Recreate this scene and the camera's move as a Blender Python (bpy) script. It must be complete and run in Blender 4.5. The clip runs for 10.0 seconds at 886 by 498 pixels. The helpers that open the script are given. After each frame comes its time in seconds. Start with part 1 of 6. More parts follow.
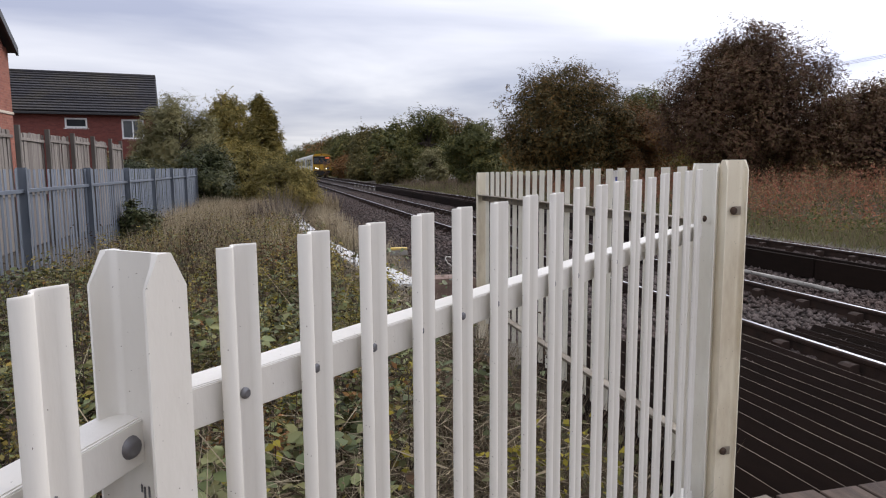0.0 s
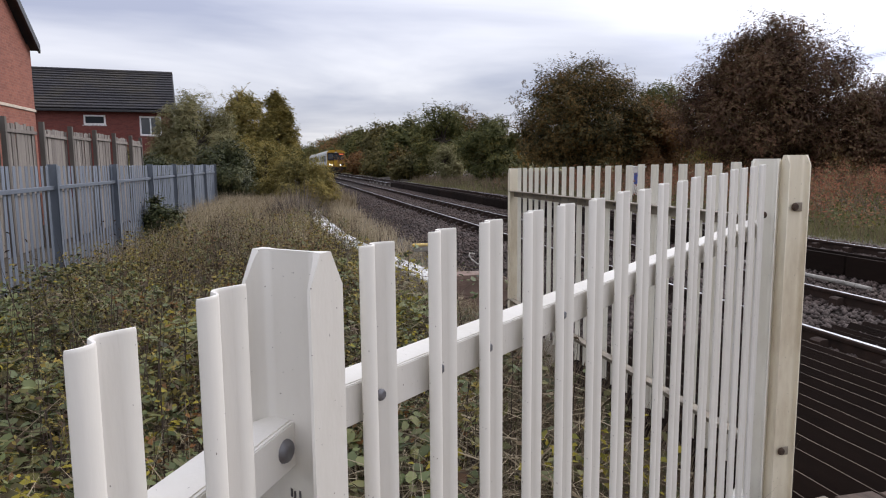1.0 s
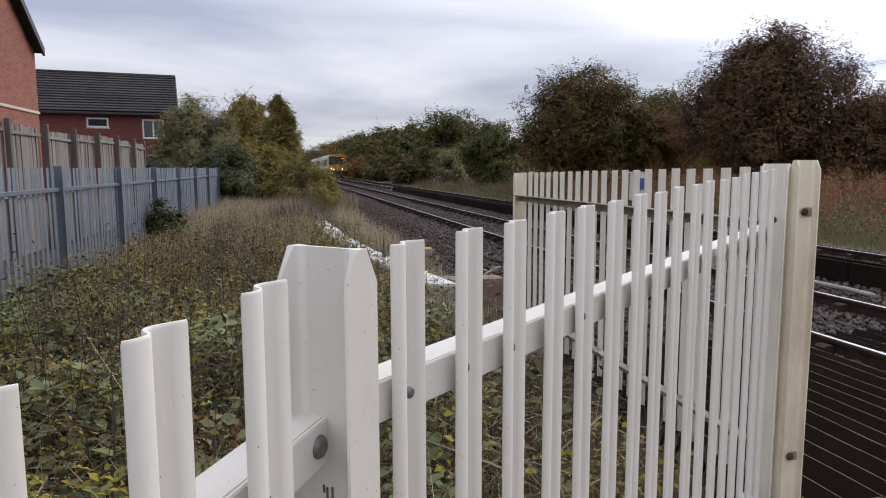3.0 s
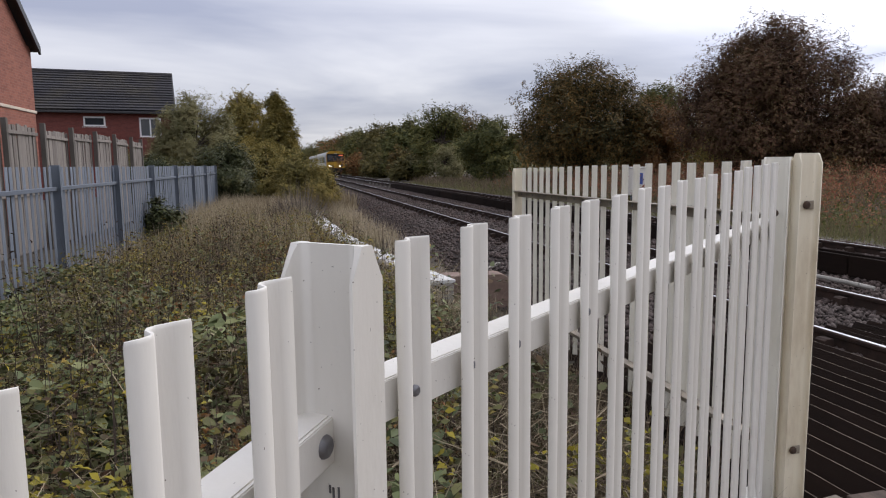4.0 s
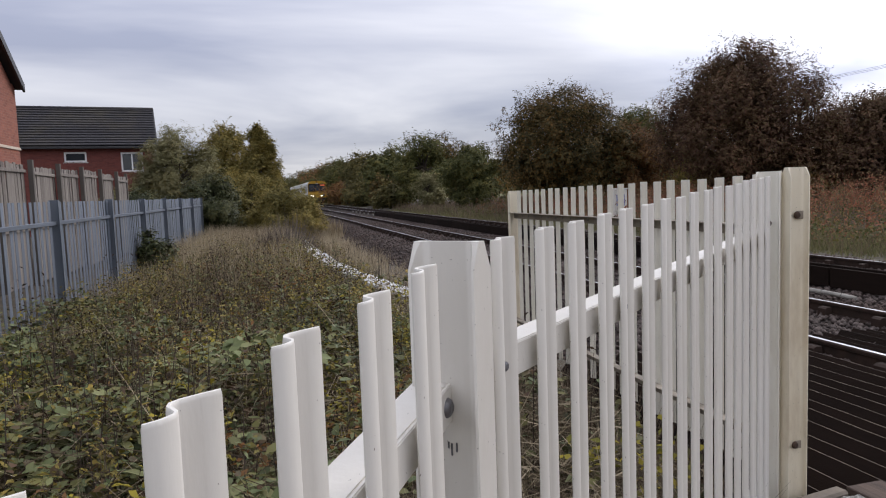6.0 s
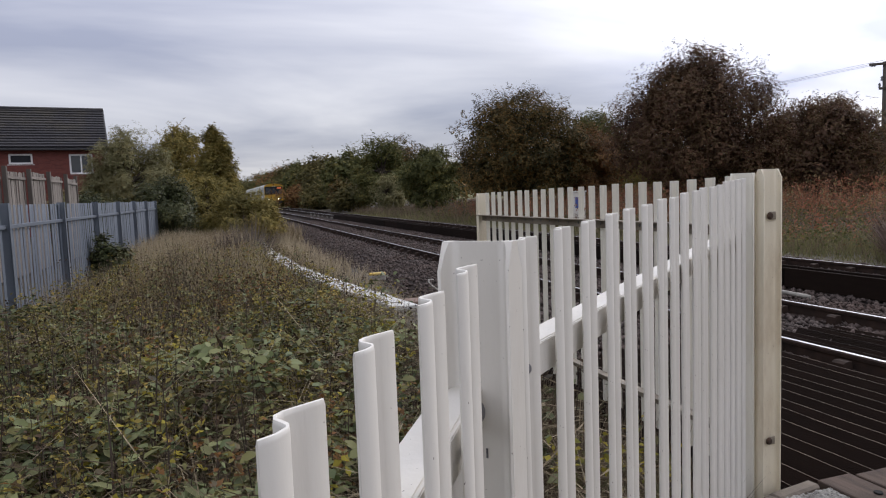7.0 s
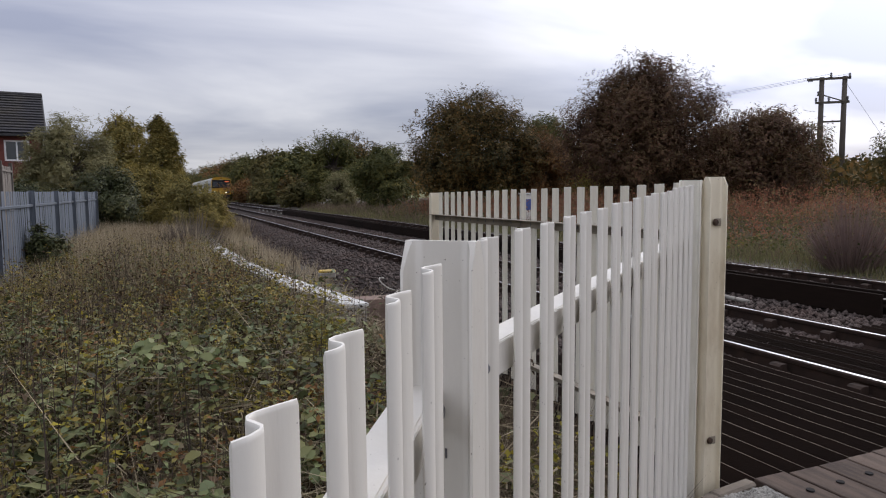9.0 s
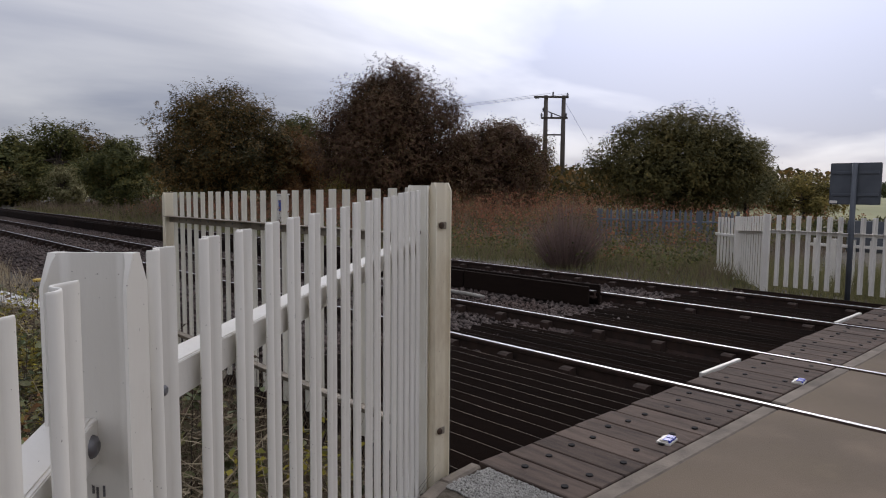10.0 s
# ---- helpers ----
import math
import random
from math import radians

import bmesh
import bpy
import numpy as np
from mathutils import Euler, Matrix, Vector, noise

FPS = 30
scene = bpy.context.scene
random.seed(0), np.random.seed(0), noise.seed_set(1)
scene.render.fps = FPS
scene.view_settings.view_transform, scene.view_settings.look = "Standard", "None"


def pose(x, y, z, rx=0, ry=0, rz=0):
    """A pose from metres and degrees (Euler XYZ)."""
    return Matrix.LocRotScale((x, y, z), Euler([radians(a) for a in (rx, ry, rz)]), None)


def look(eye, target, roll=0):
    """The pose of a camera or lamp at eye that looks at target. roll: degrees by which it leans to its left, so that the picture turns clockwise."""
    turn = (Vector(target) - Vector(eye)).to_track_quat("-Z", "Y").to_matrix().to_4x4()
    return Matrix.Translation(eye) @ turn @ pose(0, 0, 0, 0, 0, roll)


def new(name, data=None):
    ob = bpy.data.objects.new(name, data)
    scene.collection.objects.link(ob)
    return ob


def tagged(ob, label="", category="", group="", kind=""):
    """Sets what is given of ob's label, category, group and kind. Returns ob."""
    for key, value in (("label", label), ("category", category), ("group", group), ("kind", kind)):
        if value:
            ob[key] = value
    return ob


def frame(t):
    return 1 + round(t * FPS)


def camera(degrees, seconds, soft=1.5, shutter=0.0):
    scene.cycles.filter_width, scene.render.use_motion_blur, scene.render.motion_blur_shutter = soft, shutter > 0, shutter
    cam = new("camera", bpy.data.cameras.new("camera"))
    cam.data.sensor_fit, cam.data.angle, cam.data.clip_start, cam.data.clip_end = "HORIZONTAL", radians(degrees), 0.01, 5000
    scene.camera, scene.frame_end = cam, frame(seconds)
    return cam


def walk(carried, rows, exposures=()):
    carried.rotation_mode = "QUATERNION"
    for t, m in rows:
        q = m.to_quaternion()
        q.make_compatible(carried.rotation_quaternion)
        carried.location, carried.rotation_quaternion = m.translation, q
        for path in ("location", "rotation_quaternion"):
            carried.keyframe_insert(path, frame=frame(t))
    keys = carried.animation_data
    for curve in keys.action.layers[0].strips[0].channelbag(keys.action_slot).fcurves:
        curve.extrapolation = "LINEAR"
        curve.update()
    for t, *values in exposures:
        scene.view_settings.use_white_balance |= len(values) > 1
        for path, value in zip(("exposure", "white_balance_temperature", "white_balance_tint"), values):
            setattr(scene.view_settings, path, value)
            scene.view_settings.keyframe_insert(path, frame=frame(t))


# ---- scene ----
cam = camera(66.4, 10.0, soft=1.1)
PATH = [
    (0, (0.395, 0.369, 1.445), (0.895, 2.291, 1.204), -0.4),
    (0.5, (0.288, 0.417, 1.447), (0.766, 2.343, 1.199), -0.2),
    (1, (0.232, 0.438, 1.446), (0.695, 2.367, 1.194), -0.5),
    (1.5, (0.209, 0.443, 1.445), (0.683, 2.368, 1.185), -0.3),
    (2, (0.196, 0.437, 1.443), (0.654, 2.366, 1.18), -0.4),
    (2.5, (0.193, 0.435, 1.441), (0.656, 2.366, 1.206), -0.1),
    (4, (0.187, 0.455, 1.437), (0.652, 2.384, 1.188), -0.6),
    (4.5, (0.171, 0.45, 1.445), (0.744, 2.355, 1.235), -1.8),
    (5, (0.134, 0.382, 1.425), (0.724, 2.281, 1.209), -1.1),
    (5.5, (0.059, 0.305, 1.428), (0.572, 2.226, 1.214), -2.2),
    (5.7, (0.028, 0.306, 1.422), (0.532, 2.233, 1.241), -2.0),
    (7, (-0.101, 0.37, 1.417), (0.536, 2.258, 1.249), -2.1),
    (7.5, (-0.116, 0.382, 1.416), (0.554, 2.259, 1.244), -1.5),
    (8, (-0.126, 0.384, 1.414), (0.552, 2.258, 1.241), -1.2),
    (8.5, (-0.125, 0.389, 1.413), (0.577, 2.254, 1.242), -0.8),
    (9, (-0.116, 0.381, 1.417), (0.658, 2.217, 1.243), -0.5),
    (9.5, (-0.078, 0.361, 1.424), (0.946, 2.071, 1.253), 0.1),
    (10, (-0.01, 0.347, 1.426), (1.356, 1.798, 1.255), 0.5),
]
walk(cam, [(t, look(e, a, r)) for t, e, a, r in PATH], exposures=[(0.0, 0.05), (2.5, -0.02), (4.5, -0.15), (5.5, -0.15), (7.5, -0.29), (9.0, -0.32), (10.0, -0.65)])

# ---- world, sun ----
SUN_EL, SUN_AZ = 30.0, 64.0     # degrees up, degrees to the right of the track's direction
world = bpy.data.worlds.new("overcast_sky")
scene.world = world
world.use_nodes = True
wn, wl = world.node_tree.nodes, world.node_tree.links
wn.clear()


def wnode(kind, **inputs):
    n = wn.new(kind)
    for k, v in inputs.items():
        n.inputs[k].default_value = v
    return n


w_out = wnode("ShaderNodeOutputWorld")
w_geo = wnode("ShaderNodeTexCoord")
w_sep = wnode("ShaderNodeSeparateXYZ")
wl.new(w_geo.outputs["Generated"], w_sep.inputs[0])
# cloud deck: the direction is laid onto a flat layer overhead
w_h = wn.new("ShaderNodeMath"); w_h.operation = "MAXIMUM"; w_h.inputs[1].default_value = 0.0
wl.new(w_sep.outputs["Z"], w_h.inputs[0])
w_h2 = wn.new("ShaderNodeMath"); w_h2.operation = "ADD"; w_h2.inputs[1].default_value = 0.16
wl.new(w_h.outputs[0], w_h2.inputs[0])
w_div = wn.new("ShaderNodeVectorMath"); w_div.operation = "DIVIDE"
w_comb = wn.new("ShaderNodeCombineXYZ")
for k in range(3):
    wl.new(w_h2.outputs[0], w_comb.inputs[k])
wl.new(w_geo.outputs["Generated"], w_div.inputs[0])
wl.new(w_comb.outputs[0], w_div.inputs[1])
w_map = wn.new("ShaderNodeMapping"); w_map.inputs["Scale"].default_value = (0.55, 0.85, 1.0)
w_map.inputs["Location"].default_value = (3.1, 0.4, 0.0)
wl.new(w_div.outputs[0], w_map.inputs[0])
w_noise = wnode("ShaderNodeTexNoise", Scale=1.0, Detail=5.0, Roughness=0.5, Distortion=0.35)
wl.new(w_map.outputs[0], w_noise.inputs["Vector"])
w_ramp = wn.new("ShaderNodeValToRGB")
w_ramp.color_ramp.elements[0].position, w_ramp.color_ramp.elements[0].color = 0.36, (0.47, 0.50, 0.66, 1)
w_ramp.color_ramp.elements[1].position, w_ramp.color_ramp.elements[1].color = 0.66, (1.02, 1.02, 1.11, 1)
wl.new(w_noise.outputs["Fac"], w_ramp.inputs[0])
# an overcast sky is brighter overhead than at the horizon
w_up = wn.new("ShaderNodeMapRange")
w_up.inputs["From Min"].default_value, w_up.inputs["From Max"].default_value = 0.0, 0.6
w_up.inputs["To Min"].default_value, w_up.inputs["To Max"].default_value = 0.72, 1.75
wl.new(w_h.outputs[0], w_up.inputs["Value"])
w_mul = wn.new("ShaderNodeVectorMath"); w_mul.operation = "SCALE"
wl.new(w_ramp.outputs[0], w_mul.inputs[0])
wl.new(w_up.outputs[0], w_mul.inputs["Scale"])
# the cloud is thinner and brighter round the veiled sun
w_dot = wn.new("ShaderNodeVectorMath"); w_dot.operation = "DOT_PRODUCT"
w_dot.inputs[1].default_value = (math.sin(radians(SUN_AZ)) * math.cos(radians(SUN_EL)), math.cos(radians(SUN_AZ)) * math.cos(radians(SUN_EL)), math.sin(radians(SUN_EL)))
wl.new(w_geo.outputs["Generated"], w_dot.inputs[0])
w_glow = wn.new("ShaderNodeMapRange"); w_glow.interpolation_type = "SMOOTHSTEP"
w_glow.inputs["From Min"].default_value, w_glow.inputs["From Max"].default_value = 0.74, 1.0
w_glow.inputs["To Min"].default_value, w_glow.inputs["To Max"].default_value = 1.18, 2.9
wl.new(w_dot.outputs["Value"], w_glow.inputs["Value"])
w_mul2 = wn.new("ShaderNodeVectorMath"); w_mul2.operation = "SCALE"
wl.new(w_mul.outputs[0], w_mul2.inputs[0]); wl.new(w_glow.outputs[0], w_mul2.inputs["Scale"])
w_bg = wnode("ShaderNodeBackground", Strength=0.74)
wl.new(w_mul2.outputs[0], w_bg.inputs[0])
w_sky = wn.new("ShaderNodeTexSky")
w_sky.sky_type, w_sky.sun_disc = "NISHITA", False
w_sky.sun_elevation, w_sky.sun_rotation = radians(SUN_EL), radians(SUN_AZ)
w_bg2 = wnode("ShaderNodeBackground", Strength=0.015)
wl.new(w_sky.outputs[0], w_bg2.inputs[0])
w_add = wn.new("ShaderNodeAddShader")
wl.new(w_bg.outputs[0], w_add.inputs[0])
wl.new(w_bg2.outputs[0], w_add.inputs[1])
wl.new(w_add.outputs[0], w_out.inputs[0])

sun = new("sun", bpy.data.lights.new("sun", "SUN"))
sun.data.energy, sun.data.angle, sun.data.color = 1.2, radians(25), (1.0, 0.93, 0.85)
_d = Vector((math.sin(radians(SUN_AZ)) * math.cos(radians(SUN_EL)), math.cos(radians(SUN_AZ)) * math.cos(radians(SUN_EL)), math.sin(radians(SUN_EL))))
sun.matrix_world = look(_d * 60, (0, 0, 0))


# ---- materials ----
def mat(name, c1, c2, scale=6.0, rough=0.7, metal=0.0, bump=0.3, fine=60.0, stain=None, stain_amt=0.5, stain_scale=1.2,
        by="", spec=0.4, stretch=(1, 1, 1), bump_dist=0.01, trans=0.0, specks=0.0, brick=False):
    """Two colours mixed by grain, a second scale of stains, relief; by: 'island' or 'object' also varies single pieces."""
    m = bpy.data.materials.new(name)
    m.use_nodes = True
    n, l = m.node_tree.nodes, m.node_tree.links
    b = n["Principled BSDF"]
    b.inputs["Roughness"].default_value, b.inputs["Metallic"].default_value = rough, metal
    b.inputs["Specular IOR Level"].default_value = spec
    tc = n.new("ShaderNodeTexCoord")
    mp = n.new("ShaderNodeMapping"); mp.inputs["Scale"].default_value = stretch
    if by == "object":
        inf = n.new("ShaderNodeObjectInfo")
        ad = n.new("ShaderNodeVectorMath"); ad.operation = "ADD"
        l.new(tc.outputs["Object"], ad.inputs[0]); l.new(inf.outputs["Location"], ad.inputs[1])
        l.new(ad.outputs[0], mp.inputs[0])
    else:
        l.new(tc.outputs["Object"], mp.inputs[0])
    no = n.new("ShaderNodeTexNoise"); no.inputs["Scale"].default_value, no.inputs["Detail"].default_value = scale, 6
    l.new(mp.outputs[0], no.inputs["Vector"])
    fi = n.new("ShaderNodeTexNoise"); fi.inputs["Scale"].default_value, fi.inputs["Detail"].default_value = fine, 4
    l.new(mp.outputs[0], fi.inputs["Vector"])
    fac = n.new("ShaderNodeMapRange")
    fac.inputs["From Min"].default_value, fac.inputs["From Max"].default_value = 0.3, 0.7
    l.new(no.outputs["Fac"], fac.inputs["Value"])
    f_out = fac.outputs[0]
    if by:
        src = n.new("ShaderNodeNewGeometry").outputs["Random Per Island"] if by == "island" else inf.outputs["Random"]
        av = n.new("ShaderNodeMix"); av.inputs[0].default_value = 0.65
        l.new(f_out, av.inputs[2]); l.new(src, av.inputs[3])
        f_out = av.outputs[0]
    mx = n.new("ShaderNodeMix"); mx.data_type = "RGBA"
    mx.inputs[6].default_value, mx.inputs[7].default_value = (*c1, 1), (*c2, 1)
    l.new(f_out, mx.inputs[0])
    col = mx.outputs[2]
    if stain:
        sn = n.new("ShaderNodeTexNoise"); sn.inputs["Scale"].default_value, sn.inputs["Detail"].default_value = stain_scale, 7
        sn.inputs["Roughness"].default_value = 0.65
        l.new(mp.outputs[0], sn.inputs["Vector"])
        sr = n.new("ShaderNodeMapRange")
        sr.inputs["From Min"].default_value, sr.inputs["From Max"].default_value = 0.45, 0.75
        sr.inputs["To Max"].default_value = stain_amt
        l.new(sn.outputs["Fac"], sr.inputs["Value"])
        sx = n.new("ShaderNodeMix"); sx.data_type = "RGBA"
        sx.inputs[7].default_value = (*stain, 1)
        l.new(col, sx.inputs[6]); l.new(sr.outputs[0], sx.inputs[0])
        col = sx.outputs[2]
    if brick:
        sp = n.new("ShaderNodeSeparateXYZ"); l.new(tc.outputs["Object"], sp.inputs[0])
        sm = n.new("ShaderNodeMath"); l.new(sp.outputs["X"], sm.inputs[0]); l.new(sp.outputs["Y"], sm.inputs[1])
        cv = n.new("ShaderNodeCombineXYZ"); l.new(sm.outputs[0], cv.inputs["X"]); l.new(sp.outputs["Z"], cv.inputs["Y"])
        bt = n.new("ShaderNodeTexBrick")
        bt.inputs["Scale"].default_value, bt.inputs["Mortar Size"].default_value = 1.0, 0.006
        bt.inputs["Brick Width"].default_value, bt.inputs["Row Height"].default_value = 0.225, 0.075
        bt.inputs["Color1"].default_value, bt.inputs["Color2"].default_value, bt.inputs["Mortar"].default_value = (1, 1, 1, 1), (0.72, 0.70, 0.70, 1), (0.9, 1.25, 1.5, 1)
        l.new(cv.outputs[0], bt.inputs["Vector"])
        bx = n.new("ShaderNodeMix"); bx.data_type, bx.blend_type = "RGBA", "MULTIPLY"
        bx.inputs[0].default_value = 1.0
        l.new(col, bx.inputs[6]); l.new(bt.outputs["Color"], bx.inputs[7])
        col = bx.outputs[2]
    if specks:
        kn = n.new("ShaderNodeTexNoise"); kn.inputs["Scale"].default_value, kn.inputs["Detail"].default_value = specks, 1
        l.new(tc.outputs["Object"], kn.inputs["Vector"])
        kr = n.new("ShaderNodeMapRange")
        kr.inputs["From Min"].default_value, kr.inputs["From Max"].default_value = 0.772, 0.79
        kr.inputs["To Max"].default_value = 0.8
        l.new(kn.outputs["Fac"], kr.inputs["Value"])
        kx = n.new("ShaderNodeMix"); kx.data_type = "RGBA"
        kx.inputs[7].default_value = (0.10, 0.08, 0.06, 1)
        l.new(col, kx.inputs[6]); l.new(kr.outputs[0], kx.inputs[0])
        col = kx.outputs[2]
    l.new(col, b.inputs["Base Color"])
    rr = n.new("ShaderNodeMapRange")
    rr.inputs["To Min"].default_value, rr.inputs["To Max"].default_value = max(0.02, rough - 0.12), min(1, rough + 0.12)
    l.new(fi.outputs["Fac"], rr.inputs["Value"]); l.new(rr.outputs[0], b.inputs["Roughness"])
    if bump:
        bp = n.new("ShaderNodeBump"); bp.inputs["Strength"].default_value, bp.inputs["Distance"].default_value = bump, bump_dist
        l.new(fi.outputs["Fac"], bp.inputs["Height"]); l.new(bp.outputs[0], b.inputs["Normal"])
    if trans:
        b.inputs["Transmission Weight"].default_value = 0.0
        tr = n.new("ShaderNodeBsdfTranslucent"); l.new(col, tr.inputs[0])
        ms = n.new("ShaderNodeMixShader"); ms.inputs[0].default_value = trans
        l.new(b.outputs[0], ms.inputs[1]); l.new(tr.outputs[0], ms.inputs[2])
        l.new(ms.outputs[0], n["Material Output"].inputs[0])
    return m


def leafmat(name, cols, trans=0.3, rough=0.75):
    """Foliage: every leaf takes its own colour out of the list, with patches of a few metres leaning one way."""
    m = bpy.data.materials.new(name)
    m.use_nodes = True
    n, l = m.node_tree.nodes, m.node_tree.links
    b = n["Principled BSDF"]
    b.inputs["Roughness"].default_value, b.inputs["Specular IOR Level"].default_value = rough, 0.14
    rnd = n.new("ShaderNodeNewGeometry").outputs["Random Per Island"]
    tc = n.new("ShaderNodeTexCoord")
    no = n.new("ShaderNodeTexNoise"); no.inputs["Scale"].default_value, no.inputs["Detail"].default_value = 0.7, 3
    l.new(tc.outputs["Object"], no.inputs["Vector"])
    pr = n.new("ShaderNodeMapRange")
    pr.inputs["From Min"].default_value, pr.inputs["From Max"].default_value = 0.3, 0.7
    l.new(no.outputs["Fac"], pr.inputs["Value"])
    av = n.new("ShaderNodeMix"); av.inputs[0].default_value = 0.45
    l.new(rnd, av.inputs[2]); l.new(pr.outputs[0], av.inputs[3])
    ramp = n.new("ShaderNodeValToRGB")
    e = ramp.color_ramp.elements
    while len(e) < len(cols):
        e.new(0.5)
    for k, c in enumerate(cols):
        e[k].position, e[k].color = 0.12 + 0.76 * k / (len(cols) - 1), (*c, 1)
    l.new(av.outputs[0], ramp.inputs[0])
    l.new(ramp.outputs[0], b.inputs["Base Color"])
    tr = n.new("ShaderNodeBsdfTranslucent"); l.new(ramp.outputs[0], tr.inputs[0])
    ms = n.new("ShaderNodeMixShader"); ms.inputs[0].default_value = trans
    l.new(b.outputs[0], ms.inputs[1]); l.new(tr.outputs[0], ms.inputs[2])
    l.new(ms.outputs[0], n["Material Output"].inputs[0])
    return m


def plain(name, c, rough=0.5, metal=0.0, emit=0.0):
    m = bpy.data.materials.new(name)
    m.use_nodes = True
    b = m.node_tree.nodes["Principled BSDF"]
    b.inputs["Base Color"].default_value, b.inputs["Roughness"].default_value, b.inputs["Metallic"].default_value = (*c, 1), rough, metal
    if emit:
        b.inputs["Emission Color"].default_value, b.inputs["Emission Strength"].default_value = (*c, 1), emit
    return m


WHITE = mat("white_paint", (0.672, 0.645, 0.588), (0.612, 0.58, 0.518), 4, 0.45, bump=0.06, fine=90, stain=(0.42, 0.38, 0.30), stain_amt=0.5, stain_scale=2.2, stretch=(1, 1, 0.35), specks=210)
CREAM = mat("weathered_cream_paint", (0.72, 0.66, 0.52), (0.62, 0.53, 0.38), 3, 0.5, bump=0.1, fine=70, stain=(0.28, 0.19, 0.10), stain_amt=0.85, stain_scale=3, stretch=(1, 1, 0.3), specks=150)
PALE2 = mat("dull_cream_paint", (0.70, 0.67, 0.58), (0.62, 0.58, 0.48), 3, 0.5, bump=0.08, fine=70, stain=(0.35, 0.29, 0.2), stain_amt=0.5, stain_scale=3, stretch=(1, 1, 0.3), specks=210)
BOLT = mat("bolt_steel", (0.20, 0.20, 0.21), (0.12, 0.11, 0.11), 40, 0.5, 0.6, 0.2)
GALV = mat("galvanised_steel", (0.15, 0.172, 0.205), (0.105, 0.122, 0.15), 2.5, 0.55, 0.25, 0.1, 80, by="object", stain=(0.09, 0.1, 0.11), stain_amt=0.4, stain_scale=1.5, stretch=(1, 1, 0.3))
GALVDARK = mat("dark_slate_post_steel", (0.13, 0.148, 0.175), (0.095, 0.11, 0.132), 2.5, 0.55, 0.1, 0.1, 80, stain=(0.04, 0.045, 0.05), stain_amt=0.4, stain_scale=1.5, stretch=(1, 1, 0.3))
RAILGREY = mat("worn_fence_rail", (0.32, 0.28, 0.22), (0.2, 0.17, 0.13), 3, 0.6, 0.1, 0.1, 70, stain=(0.12, 0.085, 0.055), stain_amt=0.6, stain_scale=3)
RAILTOP = mat("polished_rail_steel", (0.62, 0.62, 0.64), (0.45, 0.45, 0.46), 8, 0.3, 1.0, 0.0)
RAILRUST = mat("rail_rust", (0.045, 0.028, 0.021), (0.024, 0.017, 0.014), 9, 0.9, 0.0, 0.4, 90, spec=0.15)
SLEEPER = mat("tarred_timber", (0.035, 0.028, 0.024), (0.02, 0.016, 0.014), 5, 0.9, 0, 0.6, 50, by="object", stretch=(1, 4, 4), spec=0.15)
ARRIS = mat("black_arris_timber", (0.019, 0.012, 0.009), (0.010, 0.007, 0.0055), 4, 0.9, 0, 0.5, 60, by="object", stretch=(6, 1, 6), spec=0.06)
ARRIS_EDGE = mat("worn_timber_edge", (0.02, 0.016, 0.013), (0.21, 0.17, 0.13), 2.6, 0.8, 0, 0.4, 60, spec=0.12)
BALLAST = mat("ballast_stone", (0.125, 0.10, 0.09), (0.038, 0.03, 0.027), 9, 0.95, 0, 0.5, 70, by="island", stain=(0.075, 0.045, 0.035), stain_amt=0.7, stain_scale=0.8, spec=0.2)
BED = mat("ballast_bed", (0.062, 0.05, 0.045), (0.022, 0.017, 0.015), 22, 0.98, 0, 1.0, 30, stain=(0.05, 0.03, 0.023), stain_amt=0.7, stain_scale=0.7, bump_dist=0.04, spec=0.1)
EARTH = mat("earth_and_litter", (0.075, 0.06, 0.042), (0.035, 0.028, 0.02), 5, 0.95, 0, 0.8, 25, stain=(0.10, 0.09, 0.05), stain_amt=0.6, stain_scale=0.5, bump_dist=0.03)
ASPHALT = mat("worn_asphalt", (0.165, 0.128, 0.094), (0.095, 0.077, 0.060), 2.2, 0.9, 0, 0.6, 140, stain=(0.20, 0.155, 0.105), stain_amt=0.7, stain_scale=1.1, bump_dist=0.004, spec=0.15)
BOARD = mat("weathered_deck_board", (0.125, 0.092, 0.073), (0.05, 0.036, 0.029), 5, 0.85, 0, 0.7, 55, by="object", stain=(0.028, 0.023, 0.022), stain_amt=0.7, stain_scale=2.5, stretch=(5, 0.7, 5), bump_dist=0.004, spec=0.15)
CONC = mat("weathered_concrete", (0.36, 0.34, 0.30), (0.24, 0.225, 0.20), 6, 0.9, 0, 0.5, 80, stain=(0.13, 0.12, 0.10), stain_amt=0.6, stain_scale=1.5, bump_dist=0.005)
TROUGHM = mat("pale_concrete_lid", (0.55, 0.55, 0.53), (0.46, 0.46, 0.44), 4, 0.85, 0, 0.4, 80, by="object", stain=(0.24, 0.23, 0.2), stain_amt=0.2, stain_scale=4, bump_dist=0.004)
BRICK_A = mat("orange_red_brick", (0.31, 0.112, 0.07), (0.24, 0.085, 0.055), 9, 0.85, 0, 0.3, 60, stain=(0.20, 0.07, 0.048), stain_amt=0.5, stain_scale=0.9, brick=True)
BRICK_B = mat("dark_red_brick", (0.20, 0.055, 0.04), (0.145, 0.042, 0.033), 9, 0.85, 0, 0.3, 60, stain=(0.12, 0.04, 0.03), stain_amt=0.5, stain_scale=0.9, brick=True)
